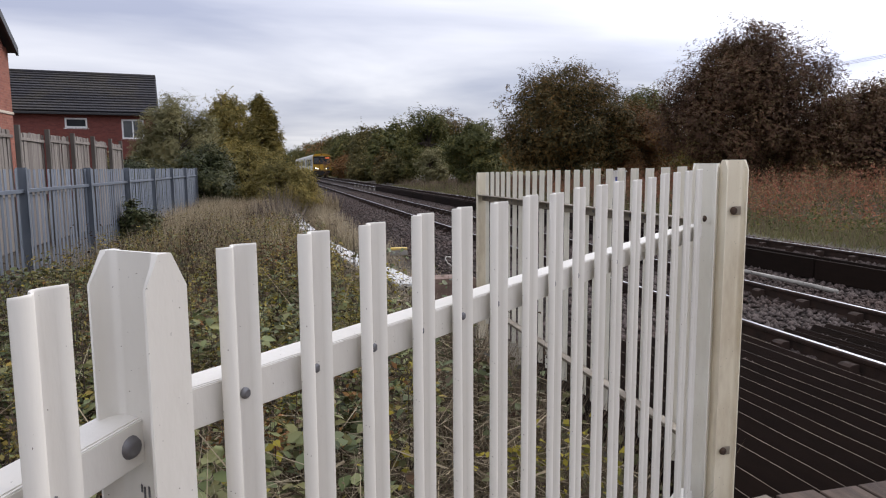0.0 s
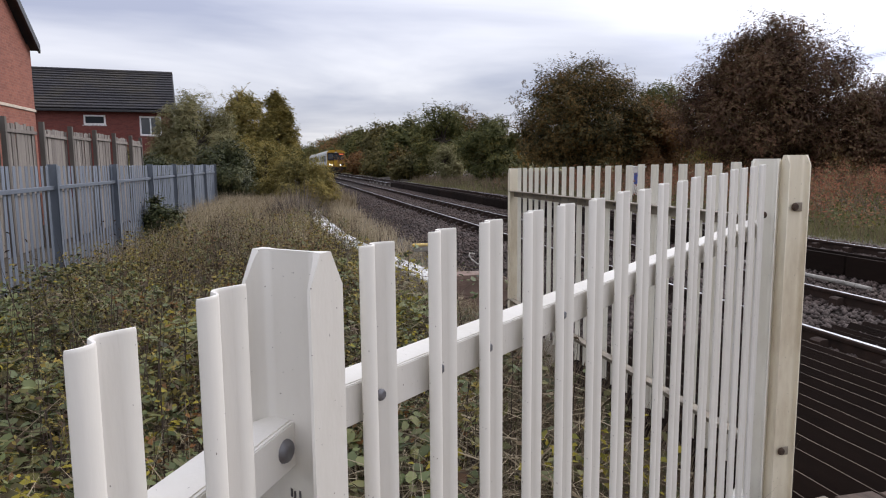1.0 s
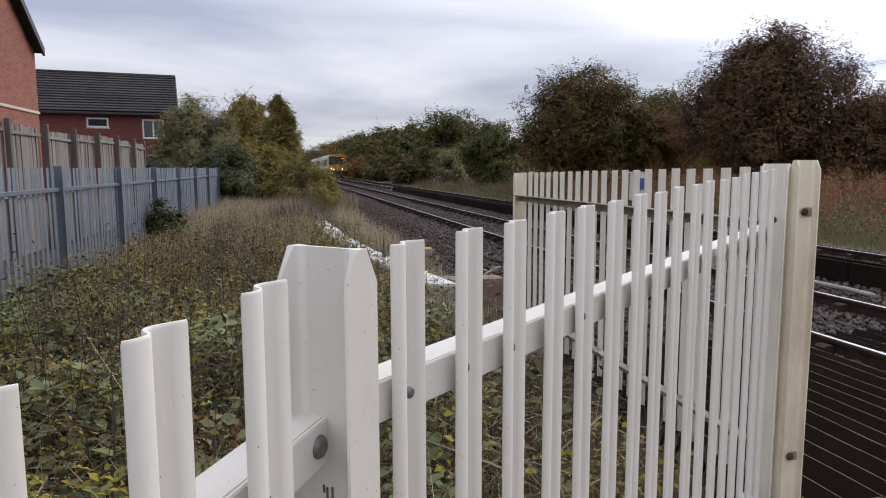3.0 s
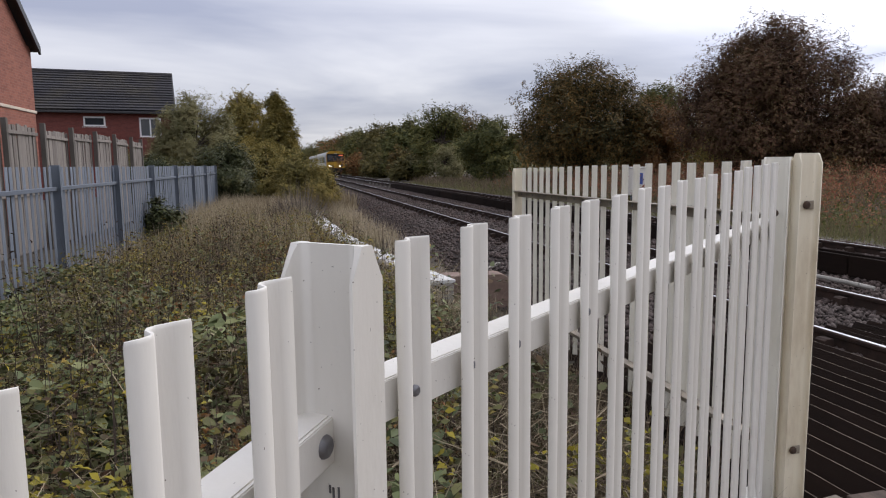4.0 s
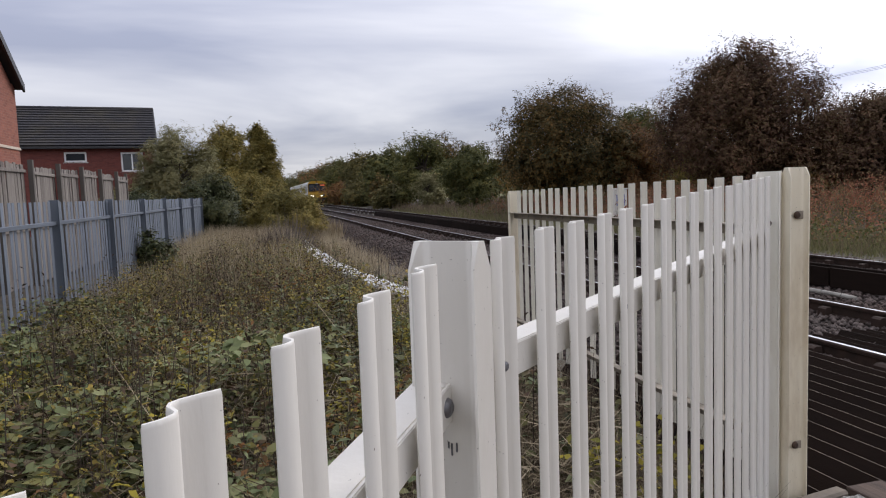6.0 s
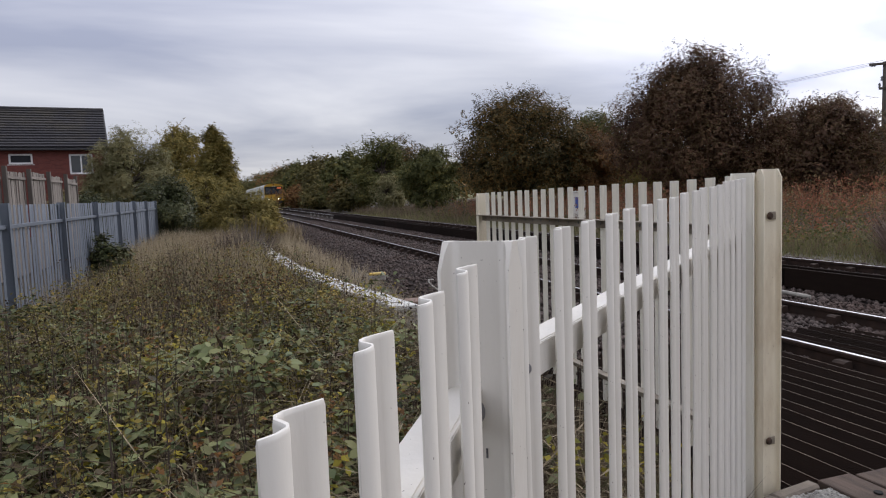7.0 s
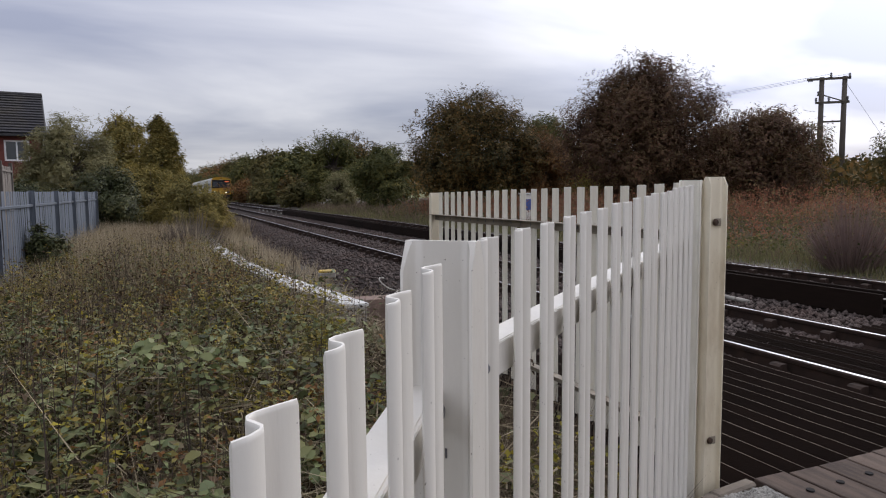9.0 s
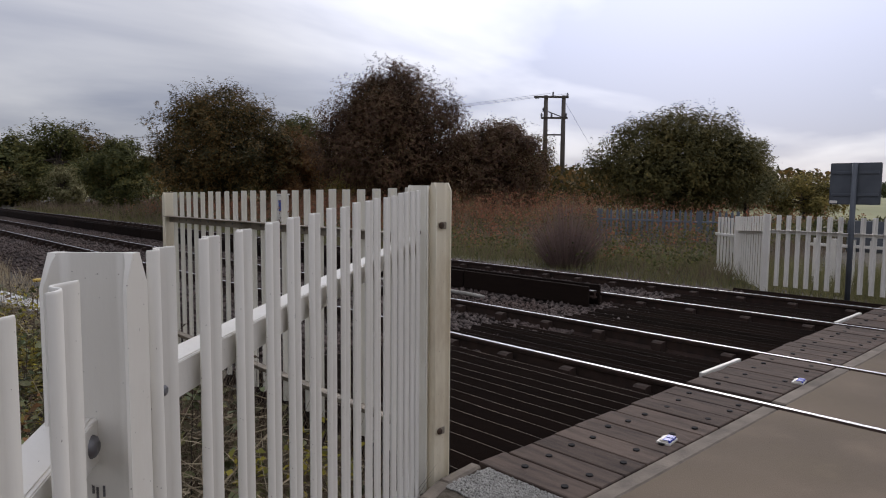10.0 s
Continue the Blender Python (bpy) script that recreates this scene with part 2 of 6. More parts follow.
TILE = mat("dark_roof_tile", (0.045, 0.043, 0.047), (0.028, 0.027, 0.031), 3, 0.75, 0, 0.3, 30, by="object", stain=(0.13, 0.105, 0.045), stain_amt=0.3, stain_scale=0.5, spec=0.2)
UPVC = plain("white_upvc", (0.8, 0.8, 0.8), 0.35)
FASCIA = plain("black_gutter", (0.02, 0.02, 0.022), 0.4)
STONE = mat("buff_stone_band", (0.55, 0.47, 0.38), (0.45, 0.38, 0.3), 8, 0.85)
FWOOD = mat("weathered_fence_timber", (0.27, 0.24, 0.21), (0.13, 0.112, 0.098), 4, 0.85, 0, 0.5, 40, by="object", stain=(0.09, 0.075, 0.062), stain_amt=0.55, stain_scale=2, stretch=(6, 6, 0.5))
BARK = mat("bark", (0.085, 0.065, 0.05), (0.04, 0.032, 0.026), 8, 0.95, 0, 0.8, 30, stretch=(1, 1, 0.3), bump_dist=0.02)
WEEDSTEM = mat("dark_weed_stem", (0.085, 0.06, 0.045), (0.04, 0.03, 0.022), 6, 0.9, by="island", bump=0)
TWIG = mat("dry_stem", (0.20, 0.155, 0.10), (0.085, 0.06, 0.042), 8, 0.9, by="island", bump=0)
STRAW = mat("dry_grass", (0.39, 0.315, 0.20), (0.115, 0.085, 0.048), 1.6, 0.85, by="island", bump=0, trans=0.25)
PALESTRAW = mat("bleached_straw", (0.50, 0.42, 0.285), (0.20, 0.155, 0.095), 1.6, 0.85, by="island", bump=0, trans=0.2)
RUSTBOLT = mat("rusty_bolt", (0.09, 0.055, 0.035), (0.05, 0.033, 0.025), 30, 0.8, 0.2, 0.3)
GREENGRASS = mat("rank_grass", (0.24, 0.215, 0.10), (0.095, 0.10, 0.042), 2.0, 0.85, by="island", bump=0, trans=0.3)
GLASS = mat("window_glass", (0.02, 0.025, 0.03), (0.03, 0.035, 0.04), 2, 0.06, 0, 0.0, spec=0.8)
POSTWOOD = mat("dark_fence_post", (0.13, 0.115, 0.10), (0.08, 0.07, 0.06), 5, 0.9, 0, 0.5, 40, stretch=(1, 1, 0.2))
HOLE_SHADE = plain("painted_hole_shade", (0.006, 0.005, 0.005), 1.0)
POLEWOOD = mat("tarred_pole", (0.10, 0.085, 0.07), (0.06, 0.05, 0.043), 5, 0.9, 0, 0.5, 40, stretch=(1, 1, 0.2))
SIGNBACK = mat("grey_sign_back", (0.10, 0.11, 0.125), (0.07, 0.078, 0.09), 4, 0.55, 0.3, 0.1, 50)


# ---- mesh helpers ----
def mesh_of(name, bm, material):
    me = bpy.data.meshes.new(name)
    bm.normal_update()
    bm.to_mesh(me)
    bm.free()
    for m in (material if isinstance(material, (list, tuple)) else [material]):
        me.materials.append(m)
    return me


def part(name, bm, material, parent=None, label=""):
    ob = new(name, mesh_of(name, bm, material))
    if parent is not None:
        ob.parent = parent
    if label:
        tagged(ob, label)
    return ob


def piece(name, me, parent, m=None):
    """One more object on a shared mesh."""
    ob = new(name, me)
    ob.parent = parent
    if m is not None:
        ob.matrix_basis = m
    return ob


def thing(name, label, category, group="", kind="", at=(0, 0, 0), rz=0.0):
    ob = new(name)
    ob.empty_display_size = 0.1
    ob.matrix_basis = pose(*at, 0, 0, rz)
    return tagged(ob, label, category, group, kind)


def box(bm, x0, x1, y0, y1, z0, z1, bevel=0.0, m=None, idx=0):
    vs = [bm.verts.new(((x0, x1)[i & 1], (y0, y1)[(i >> 1) & 1], (z0, z1)[(i >> 2) & 1])) for i in range(8)]
    fs = [bm.faces.new([vs[k] for k in q]) for q in ((0, 2, 3, 1), (4, 5, 7, 6), (0, 1, 5, 4), (2, 6, 7, 3), (0, 4, 6, 2), (1, 3, 7, 5))]
    for f in fs:
        f.material_index = idx
    if bevel:
        es = list({e for f in fs for e in f.edges})
        r = bmesh.ops.bevel(bm, geom=es, offset=bevel, segments=1, affect="EDGES", profile=0.5)
        for f in r["faces"]:
            f.material_index = idx
        vs = list({v for v in r["verts"]} | {v for v in vs if v.is_valid})
    if m is not None:
        bmesh.ops.transform(bm, matrix=m, verts=[v for v in vs if v.is_valid])
    return vs


def boxm(x0, x1, y0, y1, z0, z1, bevel=0.0):
    bm = bmesh.new()
    box(bm, x0, x1, y0, y1, z0, z1, bevel)
    return bm


def prism(bm, pts, z0, z1, caps=True, idx=0):
    """An outline in plan, raised from z0 to z1 (z1 may be a function of the point)."""
    top = z1 if callable(z1) else (lambda x, y: z1)
    lo = [bm.verts.new((x, y, z0)) for x, y in pts]
    hi = [bm.verts.new((x, y, top(x, y))) for x, y in pts]
    n = len(pts)
    for i in range(n):
        f = bm.faces.new((lo[i], lo[(i + 1) % n], hi[(i + 1) % n], hi[i])); f.material_index = idx
    if caps:
        bm.faces.new(hi).material_index = idx
        bm.faces.new(lo[::-1]).material_index = idx


def extrude_y(bm, prof, y0, y1, idx=lambda i: 0):
    """A cross-section in x and z, drawn out along y."""
    a = [bm.verts.new((x, y0, z)) for x, z in prof]
    b = [bm.verts.new((x, y1, z)) for x, z in prof]
    n = len(prof)
    for i in range(n):
        f = bm.faces.new((a[i], b[i], b[(i + 1) % n], a[(i + 1) % n])); f.material_index = idx(i)
    bm.faces.new(a)
    bm.faces.new(b[::-1])


def rod(bm, p, q, r0, r1=None, n=6, idx=0):
    p, q = Vector(p), Vector(q)
    d = (q - p).normalized()
    u = d.cross(Vector((0, 0, 1)) if abs(d.z) < 0.9 else Vector((1, 0, 0))).normalized()
    v = d.cross(u)
    r1 = r0 if r1 is None else r1
    rings = [[bm.verts.new(c + r * (math.cos(2 * math.pi * k / n) * u + math.sin(2 * math.pi * k / n) * v)) for k in range(n)] for c, r in ((p, r0), (q, r1))]
    for k in range(n):
        f = bm.faces.new((rings[0][k], rings[0][(k + 1) % n], rings[1][(k + 1) % n], rings[1][k])); f.material_index = idx
        f.smooth = n > 5
    bm.faces.new(rings[0][::-1]).material_index = idx
    bm.faces.new(rings[1]).material_index = idx


def dome(bm, c, r, h, axis, n=10):
    """A low round bolt head at c that stands out along axis."""
    a = Vector(axis).normalized()
    u = a.cross(Vector((0, 0, 1)) if abs(a.z) < 0.9 else Vector((1, 0, 0))).normalized()
    v = a.cross(u)
    c = Vector(c)
    rings = []
    for rr, hh in ((r, 0), (r * 0.86, h * 0.55), (r * 0.5, h * 0.92)):
        rings.append([bm.verts.new(c + a * hh + rr * (math.cos(2 * math.pi * k / n) * u + math.sin(2 * math.pi * k / n) * v)) for k in range(n)])
    for i in range(2):
        for k in range(n):
            bm.faces.new((rings[i][k], rings[i][(k + 1) % n], rings[i + 1][(k + 1) % n], rings[i + 1][k])).smooth = True
    bm.faces.new(rings[2])


def cloud(name, verts, faces_n, material, parent=None):
    """A mesh from arrays: verts (n*k, 3), every k of them one face."""
    v = np.asarray(verts, dtype=np.float32).reshape(-1, 3)
    nf = len(v) // faces_n
    me = bpy.data.meshes.new(name)
    me.vertices.add(len(v)); me.vertices.foreach_set("co", v.ravel())
    me.loops.add(len(v)); me.loops.foreach_set("vertex_index", np.arange(len(v), dtype=np.int32))
    me.polygons.add(nf); me.polygons.foreach_set("loop_start", np.arange(nf, dtype=np.int32) * faces_n)
    me.update(calc_edges=True)
    me.materials.append(material)
    ob = new(name, me)
    if parent is not None:
        ob.parent = parent
    return ob


RNG = np.random.default_rng(7)


def leaf_verts(p, size, flat=0.0, ratio=0.62, lead=None):
    """Leaves as pointed four-cornered blades at the points p; flat: 0 any way round, 1 facing up; lead: the way they turn."""
    n = len(p)
    nor = RNG.normal(size=(n, 3)); nor[:, 2] = np.abs(nor[:, 2]) + flat * 3
    if lead is not None:
        nor = nor * 0.42 + lead
    nor /= np.linalg.norm(nor, axis=1)[:, None]
    a = np.cross(nor, RNG.normal(size=(n, 3))); a /= np.linalg.norm(a, axis=1)[:, None]
    b = np.cross(nor, a)
    s = (np.asarray(size) * (0.6 + 0.8 * RNG.random(n)))[:, None]
    bend = nor * s * 0.12
    return np.stack([p - a * s * 0.5, p + b * s * 0.5 * ratio - a * s * 0.08 + bend, p + a * s * 0.5, p - b * s * 0.5 * ratio - a * s * 0.08 + bend], axis=1)


def ovate_verts(p, size, flat=0.5):
    """Broad six-cornered leaves with a fold along the rib, for growth close by."""
    n = len(p)
    nor = RNG.normal(size=(n, 3)); nor[:, 2] = np.abs(nor[:, 2]) + flat * 3
    nor /= np.linalg.norm(nor, axis=1)[:, None]
    a = np.cross(nor, RNG.normal(size=(n, 3))); a /= np.linalg.norm(a, axis=1)[:, None]
    b = np.cross(nor, a)
    s = (np.asarray(size) * (0.55 + 0.9 * RNG.random(n)))[:, None]
    d = nor * s
    return np.stack([p - a * s * 0.5, p - a * s * 0.26 + b * s * 0.30 + d * 0.05, p + a * s * 0.16 + b * s * 0.27 + d * 0.05, p + a * s * 0.55 - d * 0.10, p + a * s * 0.16 - b * s * 0.27 + d * 0.05, p - a * s * 0.26 - b * s * 0.30 + d * 0.05], axis=1)


def blade_verts(p, h, lean, w):
    """Grass blades and stems: slender triangles from p, h high, leaning any way."""
    n = len(p)
    ang = RNG.random(n) * 2 * np.pi
    hh = np.asarray(h) * (0.55 + 0.9 * RNG.random(n))
    tip = p + np.stack([np.cos(ang) * lean * hh * RNG.random(n), np.sin(ang) * lean * hh * RNG.random(n), hh], axis=1)
    a2 = RNG.random(n) * np.pi
    side = np.stack([np.cos(a2), np.sin(a2), np.zeros(n)], axis=1) * (np.asarray(w) * (0.7 + 0.6 * RNG.random(n)))[:, None] * 0.5
    return np.stack([p - side, p + side, tip], axis=1)


# ---- the plan ----
RA, RB, RD, RC = 4.70, 6.205, 8.25, 9.755     # rail centres across the track


def smooth(a, b, x):
    t = np.clip((np.asarray(x, dtype=float) - a) / (b - a), 0, 1)
    return t * t * (3 - 2 * t)


def ground_z(x, y):
    """Height of the earth: verge lower than the track, shoulders of ballast, level fields beyond."""
    x, y = np.asarray(x, dtype=float), np.asarray(y, dtype=float)
    wob = 0.05 * np.sin(x * 1.7 + y * 0.6) + 0.04 * np.sin(y * 1.1 - x * 0.8)
    verge = -0.38 + wob
    east = -0.20 + 0.5 * wob + 0.25 * smooth(13, 20, x)
    bed = -0.17
    z = verge + (bed - verge) * smooth(2.9, 3.9, x)
    z = z + (east - z) * smooth(10.6, 11.6, x)
    z = z - 0.30 * np.exp(-((x - 2.9) / 0.7) ** 2 - ((y - 8.2) / 0.9) ** 2)
    z = np.where(y < 2.6, np.minimum(z, -0.22), z)
    return z


# ---- ground, road ----
def graded(lo, hi, fine_lo, fine_hi, step):
    a = list(np.arange(fine_lo, fine_hi + step / 2, step))
    s, v = step, fine_hi
    while v < hi:
        s *= 1.35; v += s; a.append(min(v, hi))
    s, v = step, fine_lo
    while v > lo:
        s *= 1.35; v -= s; a.insert(0, max(v, lo))
    return np.array(a)


gx, gy = graded(-1500, 1500, -6, 16, 0.35), graded(-300, 2500, -3, 40, 0.4)
GX, GY = np.meshgrid(gx, gy)
GZ = ground_z(GX, GY)
bm = bmesh.new()
gv = [[bm.verts.new((GX[j, i], GY[j, i], GZ[j, i])) for i in range(len(gx))] for j in range(len(gy))]
for j in range(len(gy) - 1):
    for i in range(len(gx) - 1):
        cx, cy = (gx[i] + gx[i + 1]) / 2, (gy[j] + gy[j + 1]) / 2
        f = bm.faces.new((gv[j][i], gv[j][i + 1], gv[j + 1][i + 1], gv[j + 1][i]))
        f.material_index = 1 if 3.1 < cx < 10.9 else (2 if cx > 45 or cy > 120 else 0)
        f.smooth = True
FIELD = mat("pale_field_grass", (0.22, 0.21, 0.09), (0.13, 0.14, 0.055), 0.05, 0.9, 0, 0.2, 2, stain=(0.26, 0.22, 0.12), stain_amt=0.6, stain_scale=0.01)
tagged(part("ground", bm, [EARTH, BED, FIELD]), "rough verge earth, ballast bed and level fields beyond", "ground", kind="structure")

bm = bmesh.new()
prism(bm, [(14, -9), (14, 2.02), (1.32, 2.02), (0.34, 1.21), (-1.12, -0.93), (-6.6, -9)], -0.22, -0.012)
bmesh.ops.recalc_face_normals(bm, faces=bm.faces)
tagged(part("road", bm, ASPHALT), "worn brownish asphalt road over the level crossing", "road", kind="structure")

# ---- railway tracks ----
RAIL_PROF = [(-0.070, -0.159), (0.070, -0.159), (0.070, -0.148), (0.012, -0.128), (0.009, -0.045), (0.034, -0.034), (0.036, -0.010), (0.026, -0.001), (0.018, 0.0), (-0.018, 0.0), (-0.026, -0.001), (-0.036, -0.010), (-0.034, -0.034), (-0.009, -0.045), (-0.012, -0.128), (-0.070, -0.148)]


def railway_track(x_l, x_r, label):
    tr = thing("railway_track", label, "railway track", "railway tracks", at=((x_l + x_r) / 2, 0, 0))
    half = (x_r - x_l) / 2
    for s in (-1, 1):
        bm = bmesh.new()
        extrude_y(bm, [(x + s * half, z) for x, z in RAIL_PROF], -8, 600, lambda i: 1 if i == 8 else 0)
        part("rail", bm, [RAILRUST, RAILTOP], tr, "rusty steel rail with a polished top")
    sl = mesh_of("sleeper", boxm(-1.28, 1.28, -0.125, 0.125, -0.30, -0.165, 0.012), SLEEPER)
    ch = bmesh.new()
    extrude_y(ch, [(-0.15, -0.165), (0.15, -0.165), (0.15, -0.06), (0.12, -0.045), (0.062, -0.045), (0.05, -0.12), (-0.05, -0.12), (-0.062, -0.045), (-0.12, -0.045), (-0.15, -0.06)], -0.055, 0.055)
    bmesh.ops.recalc_face_normals(ch, faces=ch.faces)
    chair = mesh_of("chair", ch, RAILRUST)
    y, k = 3.0, 0
    while y < 62:
        piece("sleeper", sl, tr, pose(random.uniform(-0.02, 0.02), y, 0, 0, 0, random.uniform(-0.5, 0.5)))
        if y < 32:
            for s in (-1, 1):
                piece("chair", chair, tr, pose(s * half, y, 0))
        y += 0.70
    bm = bmesh.new()
    while y < 330:
        box(bm, -1.28, 1.28, y - 0.125, y + 0.125, -0.30, -0.165)
        for s in (-1, 1):
            box(bm, s * half - 0.11, s * half + 0.11, y - 0.07, y + 0.07, -0.165, -0.09)
        y += 0.70
    tagged(part("far_sleepers", bm, SLEEPER, tr), kind="stuff")
    return tr


railway_track(RA, RB, "rusty running rails on dark sleepers in ballast")
railway_track(RD, RC, "farther running rails on dark sleepers in ballast")


def conductor_rail(x, y0, y1, boards, label):
    c = thing("conductor_rail", label, "conductor rail", "conductor rails", at=(x, 0, 0))
    bm = bmesh.new()
    extrude_y(bm, [(-0.05, -0.02), (0.05, -0.02), (0.05, 0.0), (0.016, 0.015), (0.016, 0.045), (0.036, 0.055), (0.036, 0.082), (-0.036, 0.082), (-0.036, 0.055), (-0.016, 0.045), (-0.016, 0.015), (-0.05, 0.0)], y0, y1, lambda i: 1 if i == 6 else 0)
    part("rail", bm, [RAILRUST, RAILTOP], c)
    ins = bmesh.new()
    rod(ins, (0, 0, -0.17), (0, 0, -0.10), 0.075, 0.06, 10)
    rod(ins, (0, 0, -0.10), (0, 0, -0.02), 0.06, 0.05, 10)
    pot = mesh_of("insulator", ins, CONC)
    y = y0 + 0.5
    while y < min(y1, 60):
        piece("insulator", pot, c, pose(0, y, 0))
        y += 2.1
    if boards:
        y = y0
        brd = mesh_of("guard_board", boxm(-0.022, 0.022, 0.01, 2.39, -0.13, 0.15, 0.006), ARRIS)
        while y < min(y1, 46):
            for s in (-1, 1):
                piece("guard_board", brd, c, pose(s * 0.13, y, 0, 0, 0, random.uniform(-0.2, 0.2)))
            y += 2.4
    return c


conductor_rail(RD - 0.45, 5.6, 420, True, "third rail between dark timber guard boards")

# bent cable conduit lying in the six-foot
bm = bmesh.new()
cp = [Vector((7.02, 9.6, -0.07)), Vector((6.98, 8.4, -0.065)), Vector((6.95, 7.4, -0.06)), Vector((7.0, 7.15, -0.075)), Vector((7.08, 7.0, -0.10))]
for p, q in zip(cp, cp[1:]):
    rod(bm, p, q, 0.028, 0.028, 8)
tagged(part("cable_conduit", bm, CONC), "pale bent cable conduit lying on the ballast", "conduit")

# ---- trespass guard: ridged timbers beside and between the rails ----
def arris_field(x0, x1, y0, y1, pitch, z, label, edge=None):
    g = thing("trespass_guard", label, "trespass guard", "trespass guards")
    bm = bmesh.new()
    L = y1 - y0
    n = 9
    prev = None
    for k in range(n + 1):
        yy = L * k / n
        s = 0.004 * math.sin(k * 2.3)
        ring = [bm.verts.new((xx + s, yy, zz)) for xx, zz in ((-0.085, -0.10), (-0.003, 0.0), (0.003, 0.0), (0.085, -0.10))]
        if prev:
            for i in range(4):
                f = bm.faces.new((prev[i], ring[i], ring[(i + 1) % 4], prev[(i + 1) % 4])); f.material_index = 1 if i == 1 else 0
        else:
            bm.faces.new(ring)
        prev = ring
    bm.faces.new(prev[::-1])
    bmesh.ops.recalc_face_normals(bm, faces=bm.faces)
    me = mesh_of("arris_timber", bm, [ARRIS, edge or ARRIS_EDGE])
    x = x0
    while x <= x1:
        piece("arris_timber", me, g, pose(x, y0, z + random.uniform(-0.012, 0.012), random.uniform(-0.25, 0.25), 0, random.uniform(-0.35, 0.35)))
        x += pitch
    bmx = bmesh.new()
    for k in range(4):
        yy = y0 + 0.15 + (L - 0.3) * k / 3
        box(bmx, x0 - 0.1, x1 + 0.1, yy - 0.05, yy + 0.05, z - 0.19, z - 0.10)
    # added black sheet under the bearers, standing in for shade between the timbers
    box(bmx, x0 - 0.1, x1 + 0.1, y0 - 0.02, y1, z - 0.26, z - 0.192)
    part("bearer", bmx, ARRIS, g)
    return g


arris_field(2.50, 4.55, 2.76, 5.6, 0.165, -0.07, "black ridged timber trespass guard beside the rail")
DULL_EDGE = mat("tarred_timber_edge", (0.012, 0.010, 0.008), (0.06, 0.048, 0.038), 2.6, 0.9, 0, 0.4, 60, spec=0.05)
arris_field(4.90, 6.05, 2.76, 5.6, 0.165, -0.08, "black ridged timber trespass guard between the rails", DULL_EDGE)
arris_field(6.40, 8.12, 2.76, 5.3, 0.165, -0.09, "black ridged timber trespass guard between the tracks", DULL_EDGE)
arris_field(8.45, 9.60, 2.76, 5.2, 0.165, -0.09, "black ridged timber trespass guard in the far track", DULL_EDGE)
arris_field(9.95, 10.8, 2.76, 5.0, 0.165, -0.10, "black ridged timber trespass guard beyond the far rail", DULL_EDGE)

# ---- crossing deck ----
STRIP = mat("dusty_concrete_edge", (0.22, 0.185, 0.15), (0.14, 0.12, 0.10), 6, 0.9, 0, 0.5, 80, stain=(0.09, 0.075, 0.06), stain_amt=0.6, stain_scale=1.5, spec=0.15)
deck = thing("crossing_deck", "weathered grey timber boards edging the level crossing", "crossing deck")
boards = []
for x0, x1, nb in ((2.52, RA - 0.06, 10), (RA + 0.10, RB - 0.06, 6), (RB + 0.06, RD - 0.06, 9), (RD + 0.10, RC - 0.06, 6), (RC + 0.06, 10.9, 5)):
    w = (x1 - x0) / nb
    for k in range(nb):
        boards.append((x0 + w * k, x0 + w * (k + 1)))
# near-black disc on the board, its colour giving the shade of a bolt hole
bolt_me = bmesh.new()
rod(bolt_me, (0, 0, -0.01), (0, 0, 0.0015), 0.019, 0.019, 8)
bolt_me = mesh_of("bolt_hole_shade", bolt_me, HOLE_SHADE)
for k, (x0, x1) in enumerate(boards):
    bm = bmesh.new()
    e = random.uniform(-0.012, 0.012)
    box(bm, x0 + 0.006, x1 - 0.006, 2.125, 2.74 + e, -0.14, random.uniform(-0.006, 0.003), 0.005)
    b = part("deck_board", bm, BOARD, deck)
    for yy in (2.24, 2.56):
        piece("bolt_hole_shade", bolt_me, deck, pose((x0 + x1) / 2 + random.uniform(-0.03, 0.03), yy + random.uniform(-0.03, 0.03), 0.003))
for x0, x1 in ((1.9, RA - 0.06), (RA + 0.10, RB - 0.05), (RB + 0.06, RD - 0.06), (RD + 0.1, RC - 0.05), (RC + 0.06, 11.2)):
    bm = bmesh.new()
    box(bm, x0, x1, 2.02, 2.12, -0.16, -0.004, 0.008)
    part("edge_strip", bm, STRIP, deck, "pale concrete edge strip")
# white-edged end pieces between the rails
for x0, x1 in ((5.10, 5.80), (8.30, 9.2)):
    bm = bmesh.new()
    box(bm, x0, x1, 2.755, 2.79, -0.10, 0.008, 0.004)
    part("end_batten", bm, WHITE, deck, "white-painted end batten")


def road_stud(x, y):
    s = thing("road_stud", "small white road stud with blue reflectors on the deck", "road stud", "road studs", at=(x, y, -0.004), rz=8)
    bm = bmesh.new()
    prism(bm, [(-0.06, -0.04), (0.06, -0.04), (0.06, 0.04), (-0.06, 0.04)], 0, 0.012)
    box(bm, -0.05, 0.05, -0.028, 0.028, 0.012, 0.022, 0.004)
    part("body", bm, WHITE, s)
    for dx in (-0.028, 0.028):
        bm = bmesh.new()
        box(bm, dx - 0.022, dx + 0.022, -0.036, -0.026, 0.006, 0.026, 0.002)
        box(bm, dx - 0.022, dx + 0.022, -0.026, 0.01, 0.0235, 0.0265)
        part("reflector", bm, plain("blue_reflector", (0.03, 0.05, 0.35), 0.25), s, "blue reflector")


road_stud(3.54, 2.22)
road_stud(5.43, 2.16)

